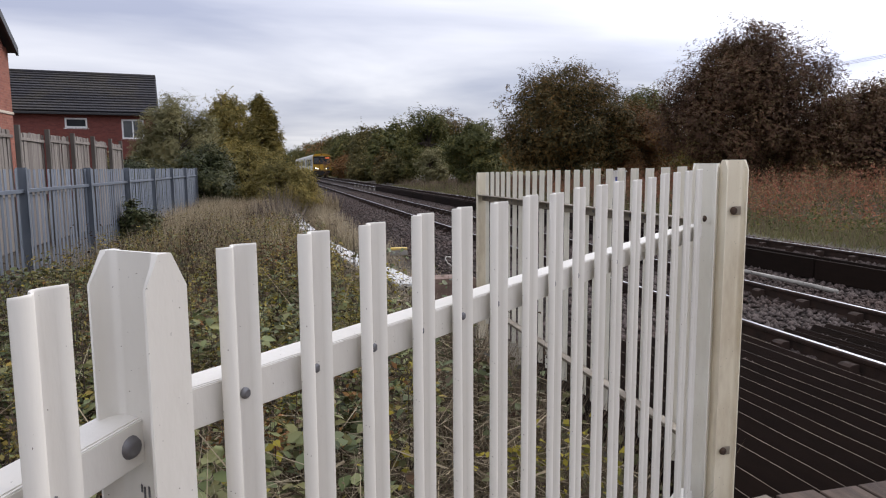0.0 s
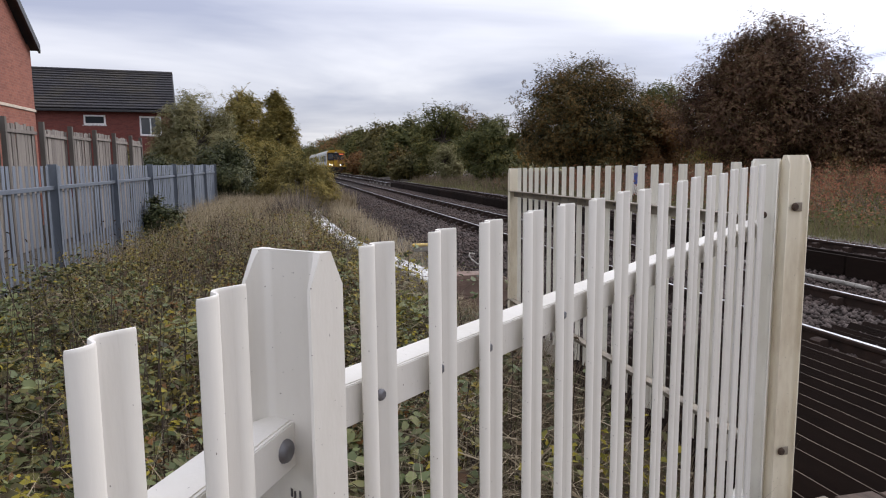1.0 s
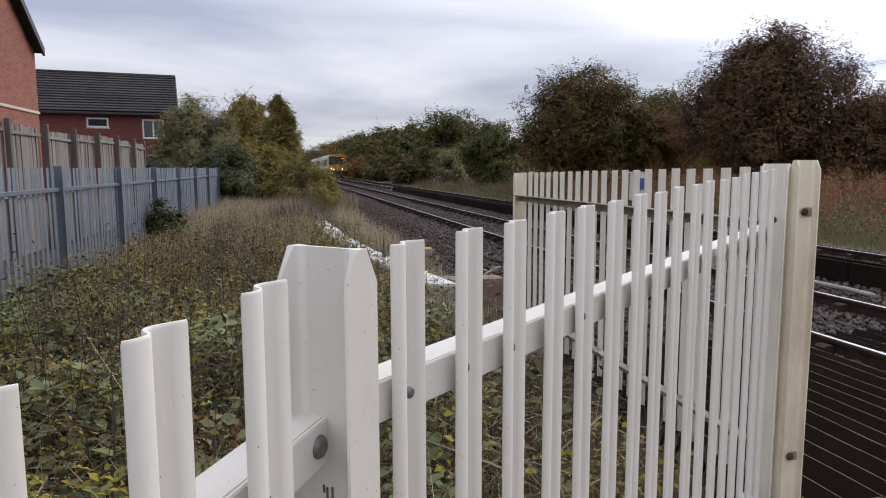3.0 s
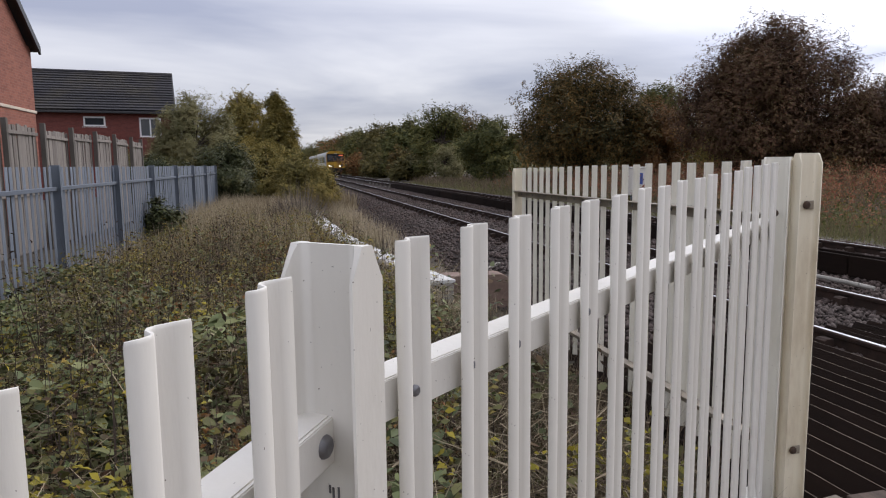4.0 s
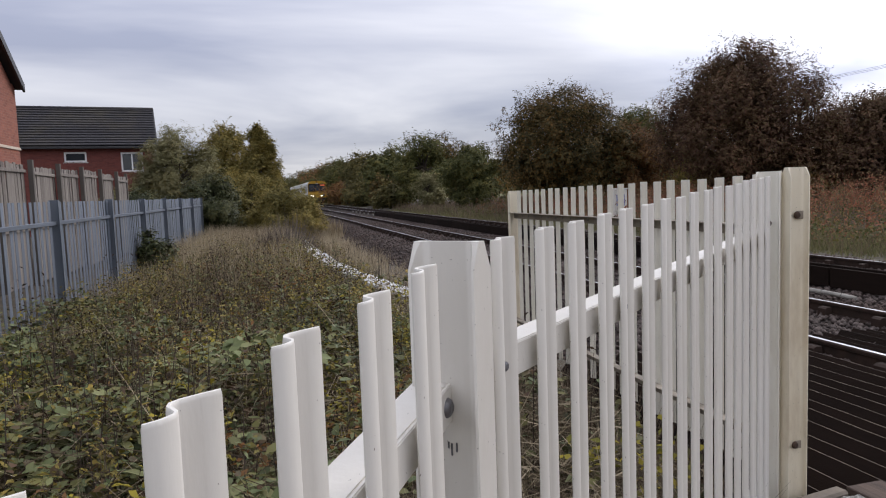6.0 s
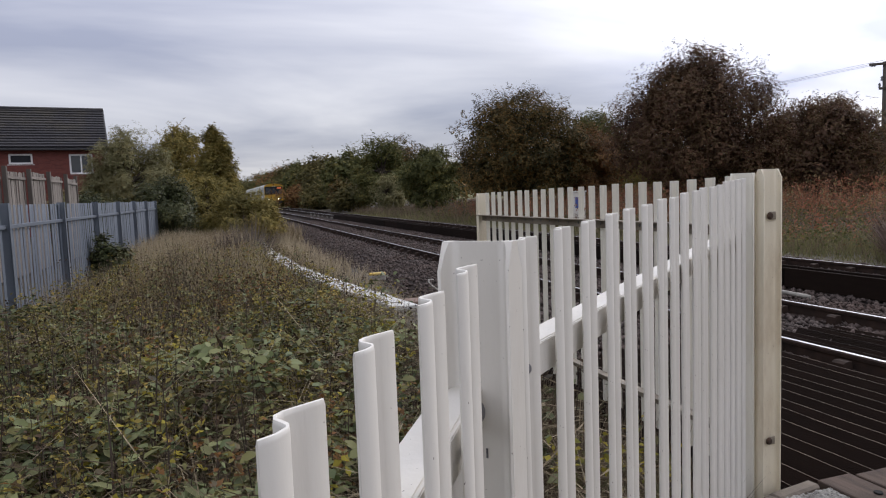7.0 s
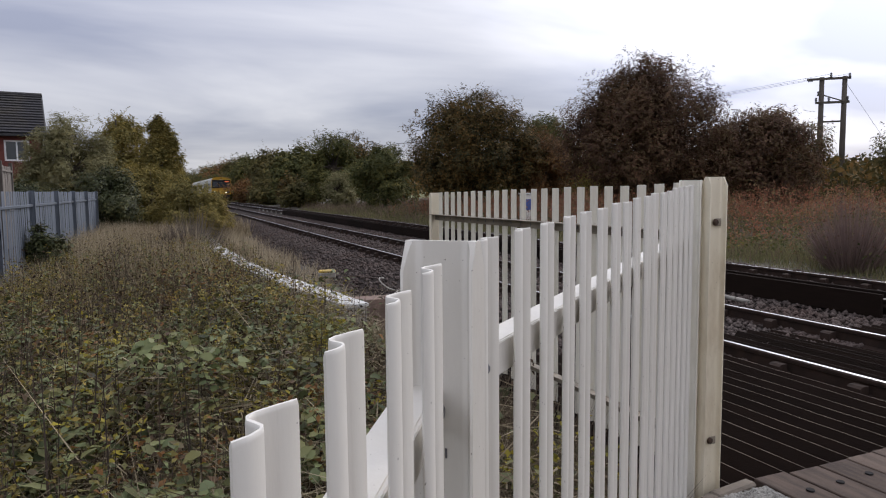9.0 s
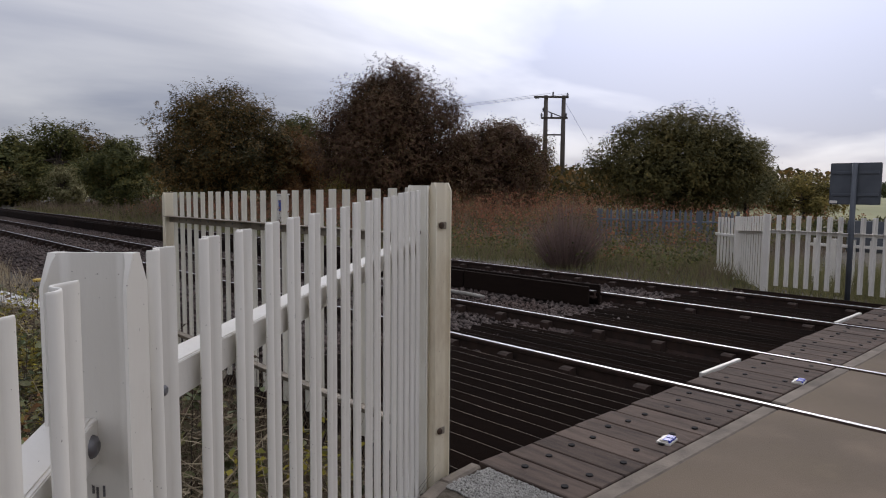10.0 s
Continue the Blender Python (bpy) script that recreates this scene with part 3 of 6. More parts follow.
# kerb and gravel pocket at the corner post
kerb = thing("kerb", "short weathered concrete kerb round a gravel pocket", "kerb")
for (p, q) in (((2.02, 2.62), (2.22, 2.70)), ((2.22, 2.70), (2.50, 2.74))):
    d = Vector((q[0] - p[0], q[1] - p[1], 0)); L = d.length
    bm = bmesh.new()
    box(bm, 0, L, -0.035, 0.035, -0.16, -0.004, 0.012, m=Matrix.Translation((*p, 0)) @ Matrix.Rotation(math.atan2(d.y, d.x), 4, "Z"))
    part("kerb_stone", bm, STRIP, kerb)


def stones(name, n, fx, size, material, label, category="gravel"):
    p = fx(n)
    s = size * (0.5 + RNG.random(n))
    base = np.array([(1, 0, 0), (0, 1, 0), (-1, 0, 0), (0, -1, 0), (0, 0, 0.8), (0, 0, -0.8)])
    tri = np.array([(0, 1, 4), (1, 2, 4), (2, 3, 4), (3, 0, 4), (1, 0, 5), (2, 1, 5), (3, 2, 5), (0, 3, 5)])
    vs = base[None] * (0.6 + 0.7 * RNG.random((n, 6, 1))) * s[:, None, None]
    ang = RNG.random(n) * 6.283
    c, d = np.cos(ang)[:, None], np.sin(ang)[:, None]
    tilt = RNG.normal(size=(n, 1)) * 0.5
    x, y, z = vs[..., 0] * c - vs[..., 1] * d, vs[..., 0] * d + vs[..., 1] * c, vs[..., 2] + vs[..., 0] * tilt * 0.5
    v = np.stack([x, y, z], axis=2) + p[:, None, :]
    me = bpy.data.meshes.new(name)
    f = (tri[None] + 6 * np.arange(n)[:, None, None]).reshape(-1, 3)
    me.vertices.add(n * 6); me.vertices.foreach_set("co", v.astype(np.float32).ravel())
    me.loops.add(len(f) * 3); me.loops.foreach_set("vertex_index", f.astype(np.int32).ravel())
    me.polygons.add(len(f)); me.polygons.foreach_set("loop_start", np.arange(len(f), dtype=np.int32) * 3)
    me.update(calc_edges=True)
    me.materials.append(material)
    return tagged(new(name, me), label, category, kind="stuff")


def in_box(x0, x1, y0, y1, z=None, lift=0.0):
    def f(n):
        x, y = x0 + (x1 - x0) * RNG.random(n), y0 + (y1 - y0) * RNG.random(n)
        return np.stack([x, y, (ground_z(x, y) if z is None else np.full(n, z)) + lift], axis=1)
    return f


def ballast_places(n):
    y = 4.8 + 40 * RNG.random(n) ** 1.7
    x = 3.0 + 7.9 * RNG.random(n)
    return np.stack([x, y, ground_z(x, y) + 0.012 + 0.02 * RNG.random(n)], axis=1)


stones("ballast", 42000, ballast_places, 0.034, BALLAST, "brown-grey crushed stone ballast between the rails", "ballast")
GRAVEL = mat("pale_gravel", (0.36, 0.35, 0.32), (0.12, 0.115, 0.105), 9, 0.85, by="island")
stones("gravel", 5200, in_box(2.20, 2.52, 2.14, 2.68, -0.016), 0.0065, GRAVEL, "pale small gravel in the kerbed pocket")
bm = bmesh.new()
box(bm, 2.06, 2.515, 2.13, 2.69, -0.2, -0.02)
tagged(part("gravel_pocket", bm, EARTH), "earth bed under the gravel by the corner post", "verge", kind="structure")


# ---- palisade fences ----
PALE_PROF = [(-0.045, -0.012), (-0.031, -0.015), (-0.017, -0.014), (-0.010, -0.010), (-0.006, -0.004), (-0.002, 0.003), (0.003, 0.006), (0.011, 0.006), (0.026, 0.002), (0.042, -0.003)]


def pale_mesh(name, h, material, prof=PALE_PROF, thick=0.003, slope=0.0):
    """One corrugated pale, base at z 0; slope: how the cut top follows the fence."""
    pts = [Vector((x, y)) for x, y in prof]
    back = []
    for i, p in enumerate(pts):
        d = (pts[min(i + 1, len(pts) - 1)] - pts[max(i - 1, 0)]).normalized()
        back.append(p + Vector((-d.y, d.x)) * thick)
    bm = bmesh.new()
    n = len(pts)
    rows = []
    for z in (0.0, h - 0.002, h):
        inset = 0.0006 if z == h else 0.0
        rows.append(([bm.verts.new((p.x * (1 - 0.02 * (z == h)), p.y + inset, z + slope * p.x)) for p in pts], [bm.verts.new((p.x * (1 - 0.02 * (z == h)), p.y - inset, z + slope * p.x)) for p in back]))
    for (f0, b0), (f1, b1) in zip(rows, rows[1:]):
        for i in range(n - 1):
            bm.faces.new((f0[i], f0[i + 1], f1[i + 1], f1[i])).smooth = True
            bm.faces.new((b0[i + 1], b0[i], b1[i], b1[i + 1])).smooth = True
        bm.faces.new((b0[0], f0[0], f1[0], b1[0]))
        bm.faces.new((f0[-1], b0[-1], b1[-1], f1[-1]))
    f1, b1 = rows[-1]
    for i in range(n - 1):
        bm.faces.new((f1[i], f1[i + 1], b1[i + 1], b1[i]))
    return mesh_of(name, bm, material)


def post_mesh(name, h, material, d=0.102, w=0.058, tf=0.006, tw=0.006, chamfer=0.04):
    """A rolled steel joist with rounded roots, base at z 0, its web along y, flange tops cut to a point."""
    r, ap = 0.019, 0.009
    arc = [(tw / 2 + r - r * math.sin(t), -d / 2 + tf + r - r * math.cos(t)) for t in (0.0, 0.26, 0.52, 0.79, 1.05, 1.31, 1.5708)]
    quarter = [(ap, -d / 2), (w / 2, -d / 2), (w / 2, -d / 2 + tf * 0.7)] + arc
    m = len(quarter)
    right = quarter + [(x, -y) for x, y in quarter[::-1]]
    pts = right + [(-x, -y) for x, y in right]
    bm = bmesh.new()
    prism(bm, pts, 0.0, lambda x, y: h - chamfer * max(0.0, abs(x) - ap) / (w / 2 - ap), caps=False)
    for f in bm.faces:
        f.smooth = True
    bm.verts.ensure_lookup_table()
    n = len(pts)
    ends = []
    for k in range(4):
        idx = list(range(k * m, (k + 1) * m))
        bm.faces.new([bm.verts[n + i] for i in idx])
        ends += [idx[0], idx[-1]] if k % 2 == 0 else [idx[0], idx[-1]]
    bm.faces.new([bm.verts[n + i] for i in ends])
    bmesh.ops.recalc_face_normals(bm, faces=bm.faces)
    me = mesh_of(name, bm, material)
    me.set_sharp_from_angle(angle=radians(40))
    return me


def fence_rail(L, slope, front):
    """An angle rail along x: upright leg and a flat leg behind it. front: -1 or 1, the side with the upright leg."""
    bm = bmesh.new()
    t = 0.006
    for y0, y1, z0, z1 in ((-t / 2, t / 2, -0.056, 0.0), (t / 2 if front < 0 else -0.056, 0.056 if front < 0 else -t / 2, -t, 0.0)):
        vs = box(bm, 0, L, y0, y1, z0, z1)
        for v in vs:
            v.co.z += slope * v.co.x
    bmesh.ops.bevel(bm, geom=[e for e in bm.edges if abs(e.verts[0].co.x - e.verts[1].co.x) > 0.2], offset=0.0015, segments=2, affect="EDGES")
    return bm


def palisade_bay(f, start, ang, s_first, n, pitch, z_top, slope, z_bot, rail_z, rail_slope, rail_s, front, material, pale_name="pale", bolts=True, rail_mat=None, prof=None):
    """Pales and two rails along a line. front: side of the rail that the pales are on."""
    me = pale_mesh(pale_name, 1.0, material, prof=prof or PALE_PROF, slope=slope / 1.7)
    c, s = math.cos(ang), math.sin(ang)
    bolt = bmesh.new()
    dome(bolt, (0.012, 0.008, 0), 0.0095, 0.006, (0, -1 if front < 0 else -1, 0))
    bolt = mesh_of("bolt", bolt, BOLT)
    for k in range(n):
        a = s_first + pitch * k
        h = z_top + slope * a - z_bot
        m = Matrix.Translation((start[0] + c * a, start[1] + s * a, z_bot)) @ Matrix.Rotation(ang + radians(random.uniform(-2.0, 2.0)), 4, "Z") @ pose(0, -0.014, 0, random.uniform(-0.1, 0.1), random.uniform(-0.07, 0.07)) @ Matrix.Diagonal((1, 1, h + random.uniform(-0.003, 0.003), 1))
        p = piece(pale_name, me, f, m)
        if bolts:
            for rz in rail_z:
                piece("bolt", bolt, f, Matrix.Translation((start[0] + c * a, start[1] + s * a, rz - 0.027 + rail_slope * a)) @ Matrix.Rotation(ang, 4, "Z") @ pose(0, -0.016, 0))
    for rz in rail_z:
        ob = part("fence_rail", fence_rail(rail_s[1] - rail_s[0], rail_slope, front), rail_mat or material, f)
        ob.matrix_basis = Matrix.Translation((start[0] + c * rail_s[0], start[1] + s * rail_s[0], rz + rail_slope * rail_s[0])) @ Matrix.Rotation(ang, 4, "Z")


def steel_post(f, x, y, z_top, z_bot, ang, material, name="post", label=""):
    ob = new(name, post_mesh(name, z_top - z_bot, material))
    ob.parent = f
    ob.matrix_basis = Matrix.Translation((x, y, z_bot)) @ Matrix.Rotation(ang, 4, "Z")
    if label:
        tagged(ob, label)
    return ob


def fixing(f, x, y, z, ang, front=-1, r=0.0145):
    """A clip plate and round bolt where a rail meets a post's web."""
    m = Matrix.Translation((x, y, z)) @ Matrix.Rotation(ang, 4, "Z")
    bm = bmesh.new()
    box(bm, -0.004, 0.007, -0.007, 0.003, -0.034, 0.012, 0.002)
    part("clip", bm, WHITE, f).matrix_basis = m
    bm = bmesh.new()
    dome(bm, (-0.025, 0.003 * front, -0.030), r, 0.008, (0, front, 0), 14)
    part("bolt", bm, BOLT, f).matrix_basis = m


NA = math.atan2(0.0863, 0.1057)       # bearing of the splayed fence
NB = math.atan2(0.825, 0.565)       # bearing of its next length, beyond the near post
N0 = (0.3429, 1.3293)                 # rail line, level with the first pale past the near post
nc, ns = math.cos(NA), math.sin(NA)
near = thing("palisade_fence", "white-painted steel palisade fence splayed beside the crossing", "fence", "crossing fences")
NP = (0.2425, 1.242)
PA, PC = radians(47.5), (0.242, 1.232)     # the near post stands between the two bearings
steel_post(near, PC[0], PC[1], 1.348, -0.4, PA, WHITE)
SPLAY_PROF = [(x * 0.68, y - x * 0.19) for x, y in PALE_PROF]
palisade_bay(near, N0, NA, 0.0, 17, 0.1348, 1.344, 0.040, -0.28, (1.159, 0.01), 0.020, (-0.125, 2.29), -1, WHITE, prof=SPLAY_PROF)
steel_post(near, 2.188, 2.858, 1.452, -0.3, NA, PALE2, label="cream-stained end post")
bm = bmesh.new()
dome(bm, (0.004, 0, 1.222), 0.014, 0.010, (0.5, -1, 0), 12)
part("bolt", bm, RUSTBOLT, near).matrix_basis = Matrix.Translation((2.188 - 0.022, 2.858 - 0.022, 0))
mc, ms_ = math.cos(NB), math.sin(NB)
ML = 2.6
M0 = (NP[0] - mc * ML, NP[1] - ms_ * ML)
palisade_bay(near, M0, NB, ML - 0.150 - 0.142 * 16, 17, 0.142, 1.3375 - 0.077 * ML, 0.077, -0.45, (1.144 - 0.085 * ML, -0.03 - 0.085 * ML), 0.085, (0.1, ML - 0.004), -1, WHITE, prof=[(x * 0.70, y - x * 0.2) for x, y in PALE_PROF])
fixing(near, NP[0] - mc * 0.006, NP[1] - ms_ * 0.006, 1.144, NB)
# chipped dark marks on the post below the rail
for k, (u, zz, hh) in enumerate(((-0.004, 1.050, 0.014), (0.004, 1.046, 0.018), (0.009, 1.052, 0.010))):
    part("paint_chip", boxm(-0.0042, -0.0034, u - 0.0014, u + 0.0014, zz - hh / 2, zz + hh / 2), BOLT, near).matrix_basis = Matrix.Translation((PC[0], PC[1], 0)) @ Matrix.Rotation(PA, 4, "Z")
steel_post(near, M0[0], M0[1], 1.12, -0.5, NB, WHITE)

side = thing("palisade_fence", "cream-painted steel palisade fence running beside the track", "fence", "crossing fences")
FX = 2.32
steel_post(side, 2.272, 2.795, 1.466, -0.25, radians(90), CREAM, label="rust-stained cream corner post")
for zz in (1.256, 0.212):
    bm = bmesh.new()
    box(bm, 0.0, 0.035, -0.006, 0.0, -0.018, 0.018, 0.002)
    part("clip", bm, RAILGREY, side).matrix_basis = Matrix.Translation((2.272, 2.789, zz))
    bm = bmesh.new()
    dome(bm, (0, -0.004, 0), 0.017, 0.012, (0, -1, 0), 12)
    part("bolt", bm, RUSTBOLT, side).matrix_basis = Matrix.Translation((2.272, 2.789, zz))
steel_post(side, 2.36, 6.44, 1.390, -0.3, radians(90), CREAM)
palisade_bay(side, (2.30, 2.80), math.atan2(3.65, 0.06), 0.14, 24, 0.148, 1.444, -0.0145, -0.03, (1.206, 0.185), -0.006, (0.26, 3.66), -1, PALE2, rail_mat=RAILGREY, prof=[(x * 0.74, y) for x, y in PALE_PROF])
hole = bmesh.new()
dome(hole, (0, 0, 0), 0.010, 0.004, (0, 1, 0), 8)
hole = mesh_of("rail_bolt", hole, BOLT)
for k in range(24):
    a = 0.14 + 0.148 * k
    piece("rail_bolt", hole, side, Matrix.Translation((2.30 + 0.0164 * a - 0.0035, 2.80 + a, 1.206 - 0.027 - 0.006 * a)) @ Matrix.Rotation(math.atan2(3.65, 0.06), 4, "Z"))


# ---- grey palisade fence along the verge ----
GX0, GX1, GY0, GY1 = -2.55, -2.0, 0.99, 25.74
grey = thing("palisade_fence", "grey galvanised steel palisade fence along the verge", "fence")
gang = math.atan2(GY1 - GY0, GX1 - GX0)
gl = math.hypot(GX1 - GX0, GY1 - GY0)
gdir = (math.cos(gang), math.sin(gang))
gp = pale_mesh("pale", 1.78, GALV, prof=[(-0.037, -0.005), (-0.020, -0.004), (-0.009, 0.006), (0.0, 0.009), (0.009, 0.006), (0.020, -0.004), (0.037, -0.005)])
gpost = post_mesh("post", 1.87, GALVDARK, d=0.11, w=0.06, chamfer=0.012)
n_bay = 9
for k in range(n_bay + 1):
    s = gl * k / n_bay
    piece("post", gpost, grey, Matrix.Translation((GX0 + gdir[0] * s + 0.03, GY0 + gdir[1] * s, -0.40)) @ Matrix.Rotation(gang, 4, "Z"))
k = 0
while 0.08 + 0.1555 * k < gl:
    s = 0.08 + 0.1555 * k
    piece("pale", gp, grey, Matrix.Translation((GX0 + gdir[0] * s, GY0 + gdir[1] * s, -0.33)) @ Matrix.Rotation(gang + radians(180), 4, "Z") @ pose(0, 0, 0, random.uniform(-0.3, 0.3), random.uniform(-0.3, 0.3)))
    k += 1
for zz in (1.22, 0.05):
    ob = part("fence_rail", boxm(0, gl, -0.045, -0.012, -0.045, 0.0, 0.003), GALV, grey)
    ob.matrix_basis = Matrix.Translation((GX0, GY0, zz)) @ Matrix.Rotation(gang, 4, "Z")

# ---- timber panel fence behind it ----
def panel_fence():
    Z1 = 2.36
    post = bmesh.new()
    box(post, -0.05, 0.05, -0.05, 0.05, -0.4, Z1 + 0.05, 0.006)
    post = mesh_of("post", post, POSTWOOD)
    board = mesh_of("fence_board", boxm(-0.011, 0.011, -0.068, 0.068, 0, 1.0, 0.003), FWOOD)
    batten = mesh_of("batten", boxm(-0.02, 0.02, -0.86, 0.86, -0.035, 0.035, 0.004), FWOOD)
    y = 6.07
    while y < 26:
        X = -5.65 + 0.05 * y
        f = thing("fence_panel", "weathered grey timber board fence panel between square posts", "fence panel", "timber fence panels", at=(X, y, 0))
        lean = random.uniform(-0.8, 0.8)
        drop = random.uniform(-0.09, 0.02)
        piece("post", post, f, pose(0.03, 0, 0, 0, random.uniform(-1, 1)))
        for k in range(14):
            piece("fence_board", board, f, pose(random.uniform(-0.006, 0.006), 0.07 + k * 0.1303, -0.3, lean, random.uniform(-0.4, 0.4)) @ Matrix.Diagonal((1, 1, Z1 + 0.3 + drop + random.uniform(-0.035, 0.015), 1)))
        for zz in (Z1 - 0.16 + drop, 0.9):
            piece("batten", batten, f, pose(0.035, 0.915, zz, lean * 0.5))
        y += 1.83
    f = thing("fence_panel", "weathered grey end post of the timber fence", "fence panel", "timber fence panels", at=(X, y, 0))
    piece("post", post, f)


panel_fence()


# ---- houses ----
def window(h, x, z, w, hgt, split, y=0.0):
    """A casement in a wall that lies along x and faces -y."""
    wd = new("window")
    wd.parent = h
    wd.matrix_basis = pose(x, y, z)
    t = 0.10
    bm = bmesh.new()
    box(bm, -w / 2, w / 2, -0.02, 0.05, 0, t, 0.01); box(bm, -w / 2, w / 2, -0.02, 0.05, hgt - t, hgt, 0.01)
    box(bm, -w / 2, -w / 2 + t, -0.02, 0.05, t, hgt - t); box(bm, w / 2 - t, w / 2, -0.02, 0.05, t, hgt - t)
    for k in range(1, split):
        xx = -w / 2 + w * k / split
        box(bm, xx - 0.04, xx + 0.04, -0.02, 0.05, t, hgt - t)
    part("frame", bm, UPVC, wd)
    part("pane", boxm(-w / 2 + t, w / 2 - t, 0.02, 0.03, t, hgt - t), GLASS, wd)
    part("sill", boxm(-w / 2 - 0.08, w / 2 + 0.08, -0.08, 0.03, -0.07, -0.002, 0.01), UPVC, wd)


def wall_with_holes(W, z0, z1, holes, thick=0.3):
    """A wall along x from 0 to W, facing -y, with openings (x0, x1, z0, z1) cut through."""
    bm = bmesh.new()
    xs = sorted({0.0, W, *[v for h in holes for v in h[:2]]})
    zs = sorted({z0, z1, *[v for h in holes for v in h[2:]]})
    for a, b in zip(xs, xs[1:]):
        for c, d in zip(zs, zs[1:]):
            if not any(h[0] < (a + b) / 2 < h[1] and h[2] < (c + d) / 2 < h[3] for h in holes):
                box(bm, a, b, 0, thick, c, d)
    bmesh.ops.remove_doubles(bm, verts=bm.verts, dist=0.0001)
    return bm


def courses(h, W, D, z_eave, rise, n, y_over):
    """Front roof slope as overlapping courses of tile, and a plain back slope and ridge."""
    L = math.hypot(D / 2 + y_over, rise + y_over * rise / (D / 2))
    ang = math.atan2(rise, D / 2)
    step = L / n
    bm = bmesh.new()
    k = 0
    x = -0.25
    while x < W + 0.2:
        box(bm, x, min(x + 0.297, W + 0.25), 0, step * 1.15, -0.05, 0.0)
        x += 0.30
    me = mesh_of("tile_course", bm, TILE)
    for k in range(n):
        s = step * k
        piece("tile_course", me, h, Matrix.Translation((0, -y_over + s * math.cos(ang), z_eave - y_over * rise / (D / 2) + s * math.sin(ang) + 0.13)) @ pose(0, 0, 0, math.degrees(ang) - 12))
    bm = bmesh.new()
    zt = z_eave + rise
    for (ya, za), (yb, zb) in (((-y_over, z_eave - y_over * rise / (D / 2)), (D / 2, zt)), ((D + y_over, z_eave - y_over * rise / (D / 2)), (D / 2, zt))):
        vs = [bm.verts.new((x, y, z)) for x, y, z in ((-0.25, ya, za), (W + 0.25, ya, za), (W + 0.25, yb, zb), (-0.25, yb, zb))]
        lo = [bm.verts.new((v.co.x, v.co.y, v.co.z - 0.1)) for v in vs]
        bm.faces.new(vs); bm.faces.new(lo[::-1])
        for i in range(4):
            bm.faces.new((vs[i], lo[i], lo[(i + 1) % 4], vs[(i + 1) % 4]))
    part("roof", bm, TILE, h)
    bm = bmesh.new()
    rod(bm, (-0.25, D / 2, zt + 0.05), (W + 0.25, D / 2, zt + 0.05), 0.13, 0.13, 8)
    part("ridge", bm, TILE, h)


def house(at, rz, W, D, z_eave, rise, brick, label, windows, n_courses, band=False, over=0.3):
    h = thing("house", label, "house", "houses", at=at, rz=rz)
    holes = [(x - w / 2, x + w / 2, z, z + hh) for x, z, w, hh, s in windows]
    part("wall", wall_with_holes(W, -0.5, z_eave, holes), brick, h)
    bm = bmesh.new()
    box(bm, 0, W, D - 0.3, D, -0.5, z_eave)
    part("wall", bm, brick, h)
    for x0 in (0.0, W - 0.3):
        bm = bmesh.new()
        prof = [(0.302, -0.5), (D - 0.302, -0.5), (D - 0.302, z_eave), (D / 2, z_eave + rise - 0.12), (0.302, z_eave)]
        a = [bm.verts.new((x0, y, z)) for y, z in prof]
        b = [bm.verts.new((x0 + 0.3, y, z)) for y, z in prof]
        for i in range(5):
            bm.faces.new((a[i], b[i], b[(i + 1) % 5], a[(i + 1) % 5]))
        bm.faces.new(a[::-1]); bm.faces.new(b)
        bmesh.ops.recalc_face_normals(bm, faces=bm.faces)
        part("gable_wall", bm, brick, h)
    courses(h, W, D, z_eave, rise, n_courses, over)
    bm = bmesh.new()
    box(bm, -0.2, W + 0.2, -over - 0.10, -over + 0.01, z_eave - 0.32, z_eave - 0.20, 0.01)
    box(bm, -0.2, W + 0.2, min(-over + 0.01, -0.02), -0.003, z_eave - 0.30, z_eave - 0.22)
    part("gutter", bm, FASCIA, h)
    for x0 in (-0.27, W + 0.205):
        for s in (0, 1):
            bm = bmesh.new()
            y0, y1 = ((-over, D / 2) if not s else (D / 2, D + over))
            za, zb = ((z_eave - over * rise / (D / 2)), z_eave + rise) if not s else (z_eave + rise, z_eave - over * rise / (D / 2))
            pts = [(y0, za - 0.17), (y1, zb - 0.17), (y1, zb + 0.07), (y0, za + 0.07)]
            a = [bm.verts.new((x0, y, z)) for y, z in pts]; b = [bm.verts.new((x0 + 0.065, y, z)) for y, z in pts]
            for i in range(4):
                bm.faces.new((a[i], b[i], b[(i + 1) % 4], a[(i + 1) % 4]))
            bm.faces.new(a[::-1]); bm.faces.new(b)
            bmesh.ops.recalc_face_normals(bm, faces=bm.faces)
            part("verge_board", bm, FASCIA, h)
    if band:
        part("stone_band", boxm(W - 0.01, W + 0.035, -0.02, D + 0.02, 3.08, 3.165, 0.008), STONE, h, "buff stone band course")
    for w in windows:
        window(h, *w, y=0.08)
    bm = bmesh.new()
    rod(bm, (0.25, -0.06, -0.4), (0.25, -0.06, z_eave - 0.3), 0.035, 0.035, 8)
    part("downpipe", bm, UPVC, h)
    return h


house((-14.87, 44.8, -0.15), 9, 8.85, 7.6, 5.14, 2.5, BRICK_B, "dark red brick house with a mossy dark tiled roof", [(4.52, 4.05, 1.2, 0.6, 1), (7.6, 3.42, 1.25, 1.2, 2)], 15)
house((-14.9, 15.3, 0), 0, 8.0, 8.4, 5.05, 2.95, BRICK_A, "orange-red brick house with a buff band on its gable", [], 14, band=True, over=0.06)


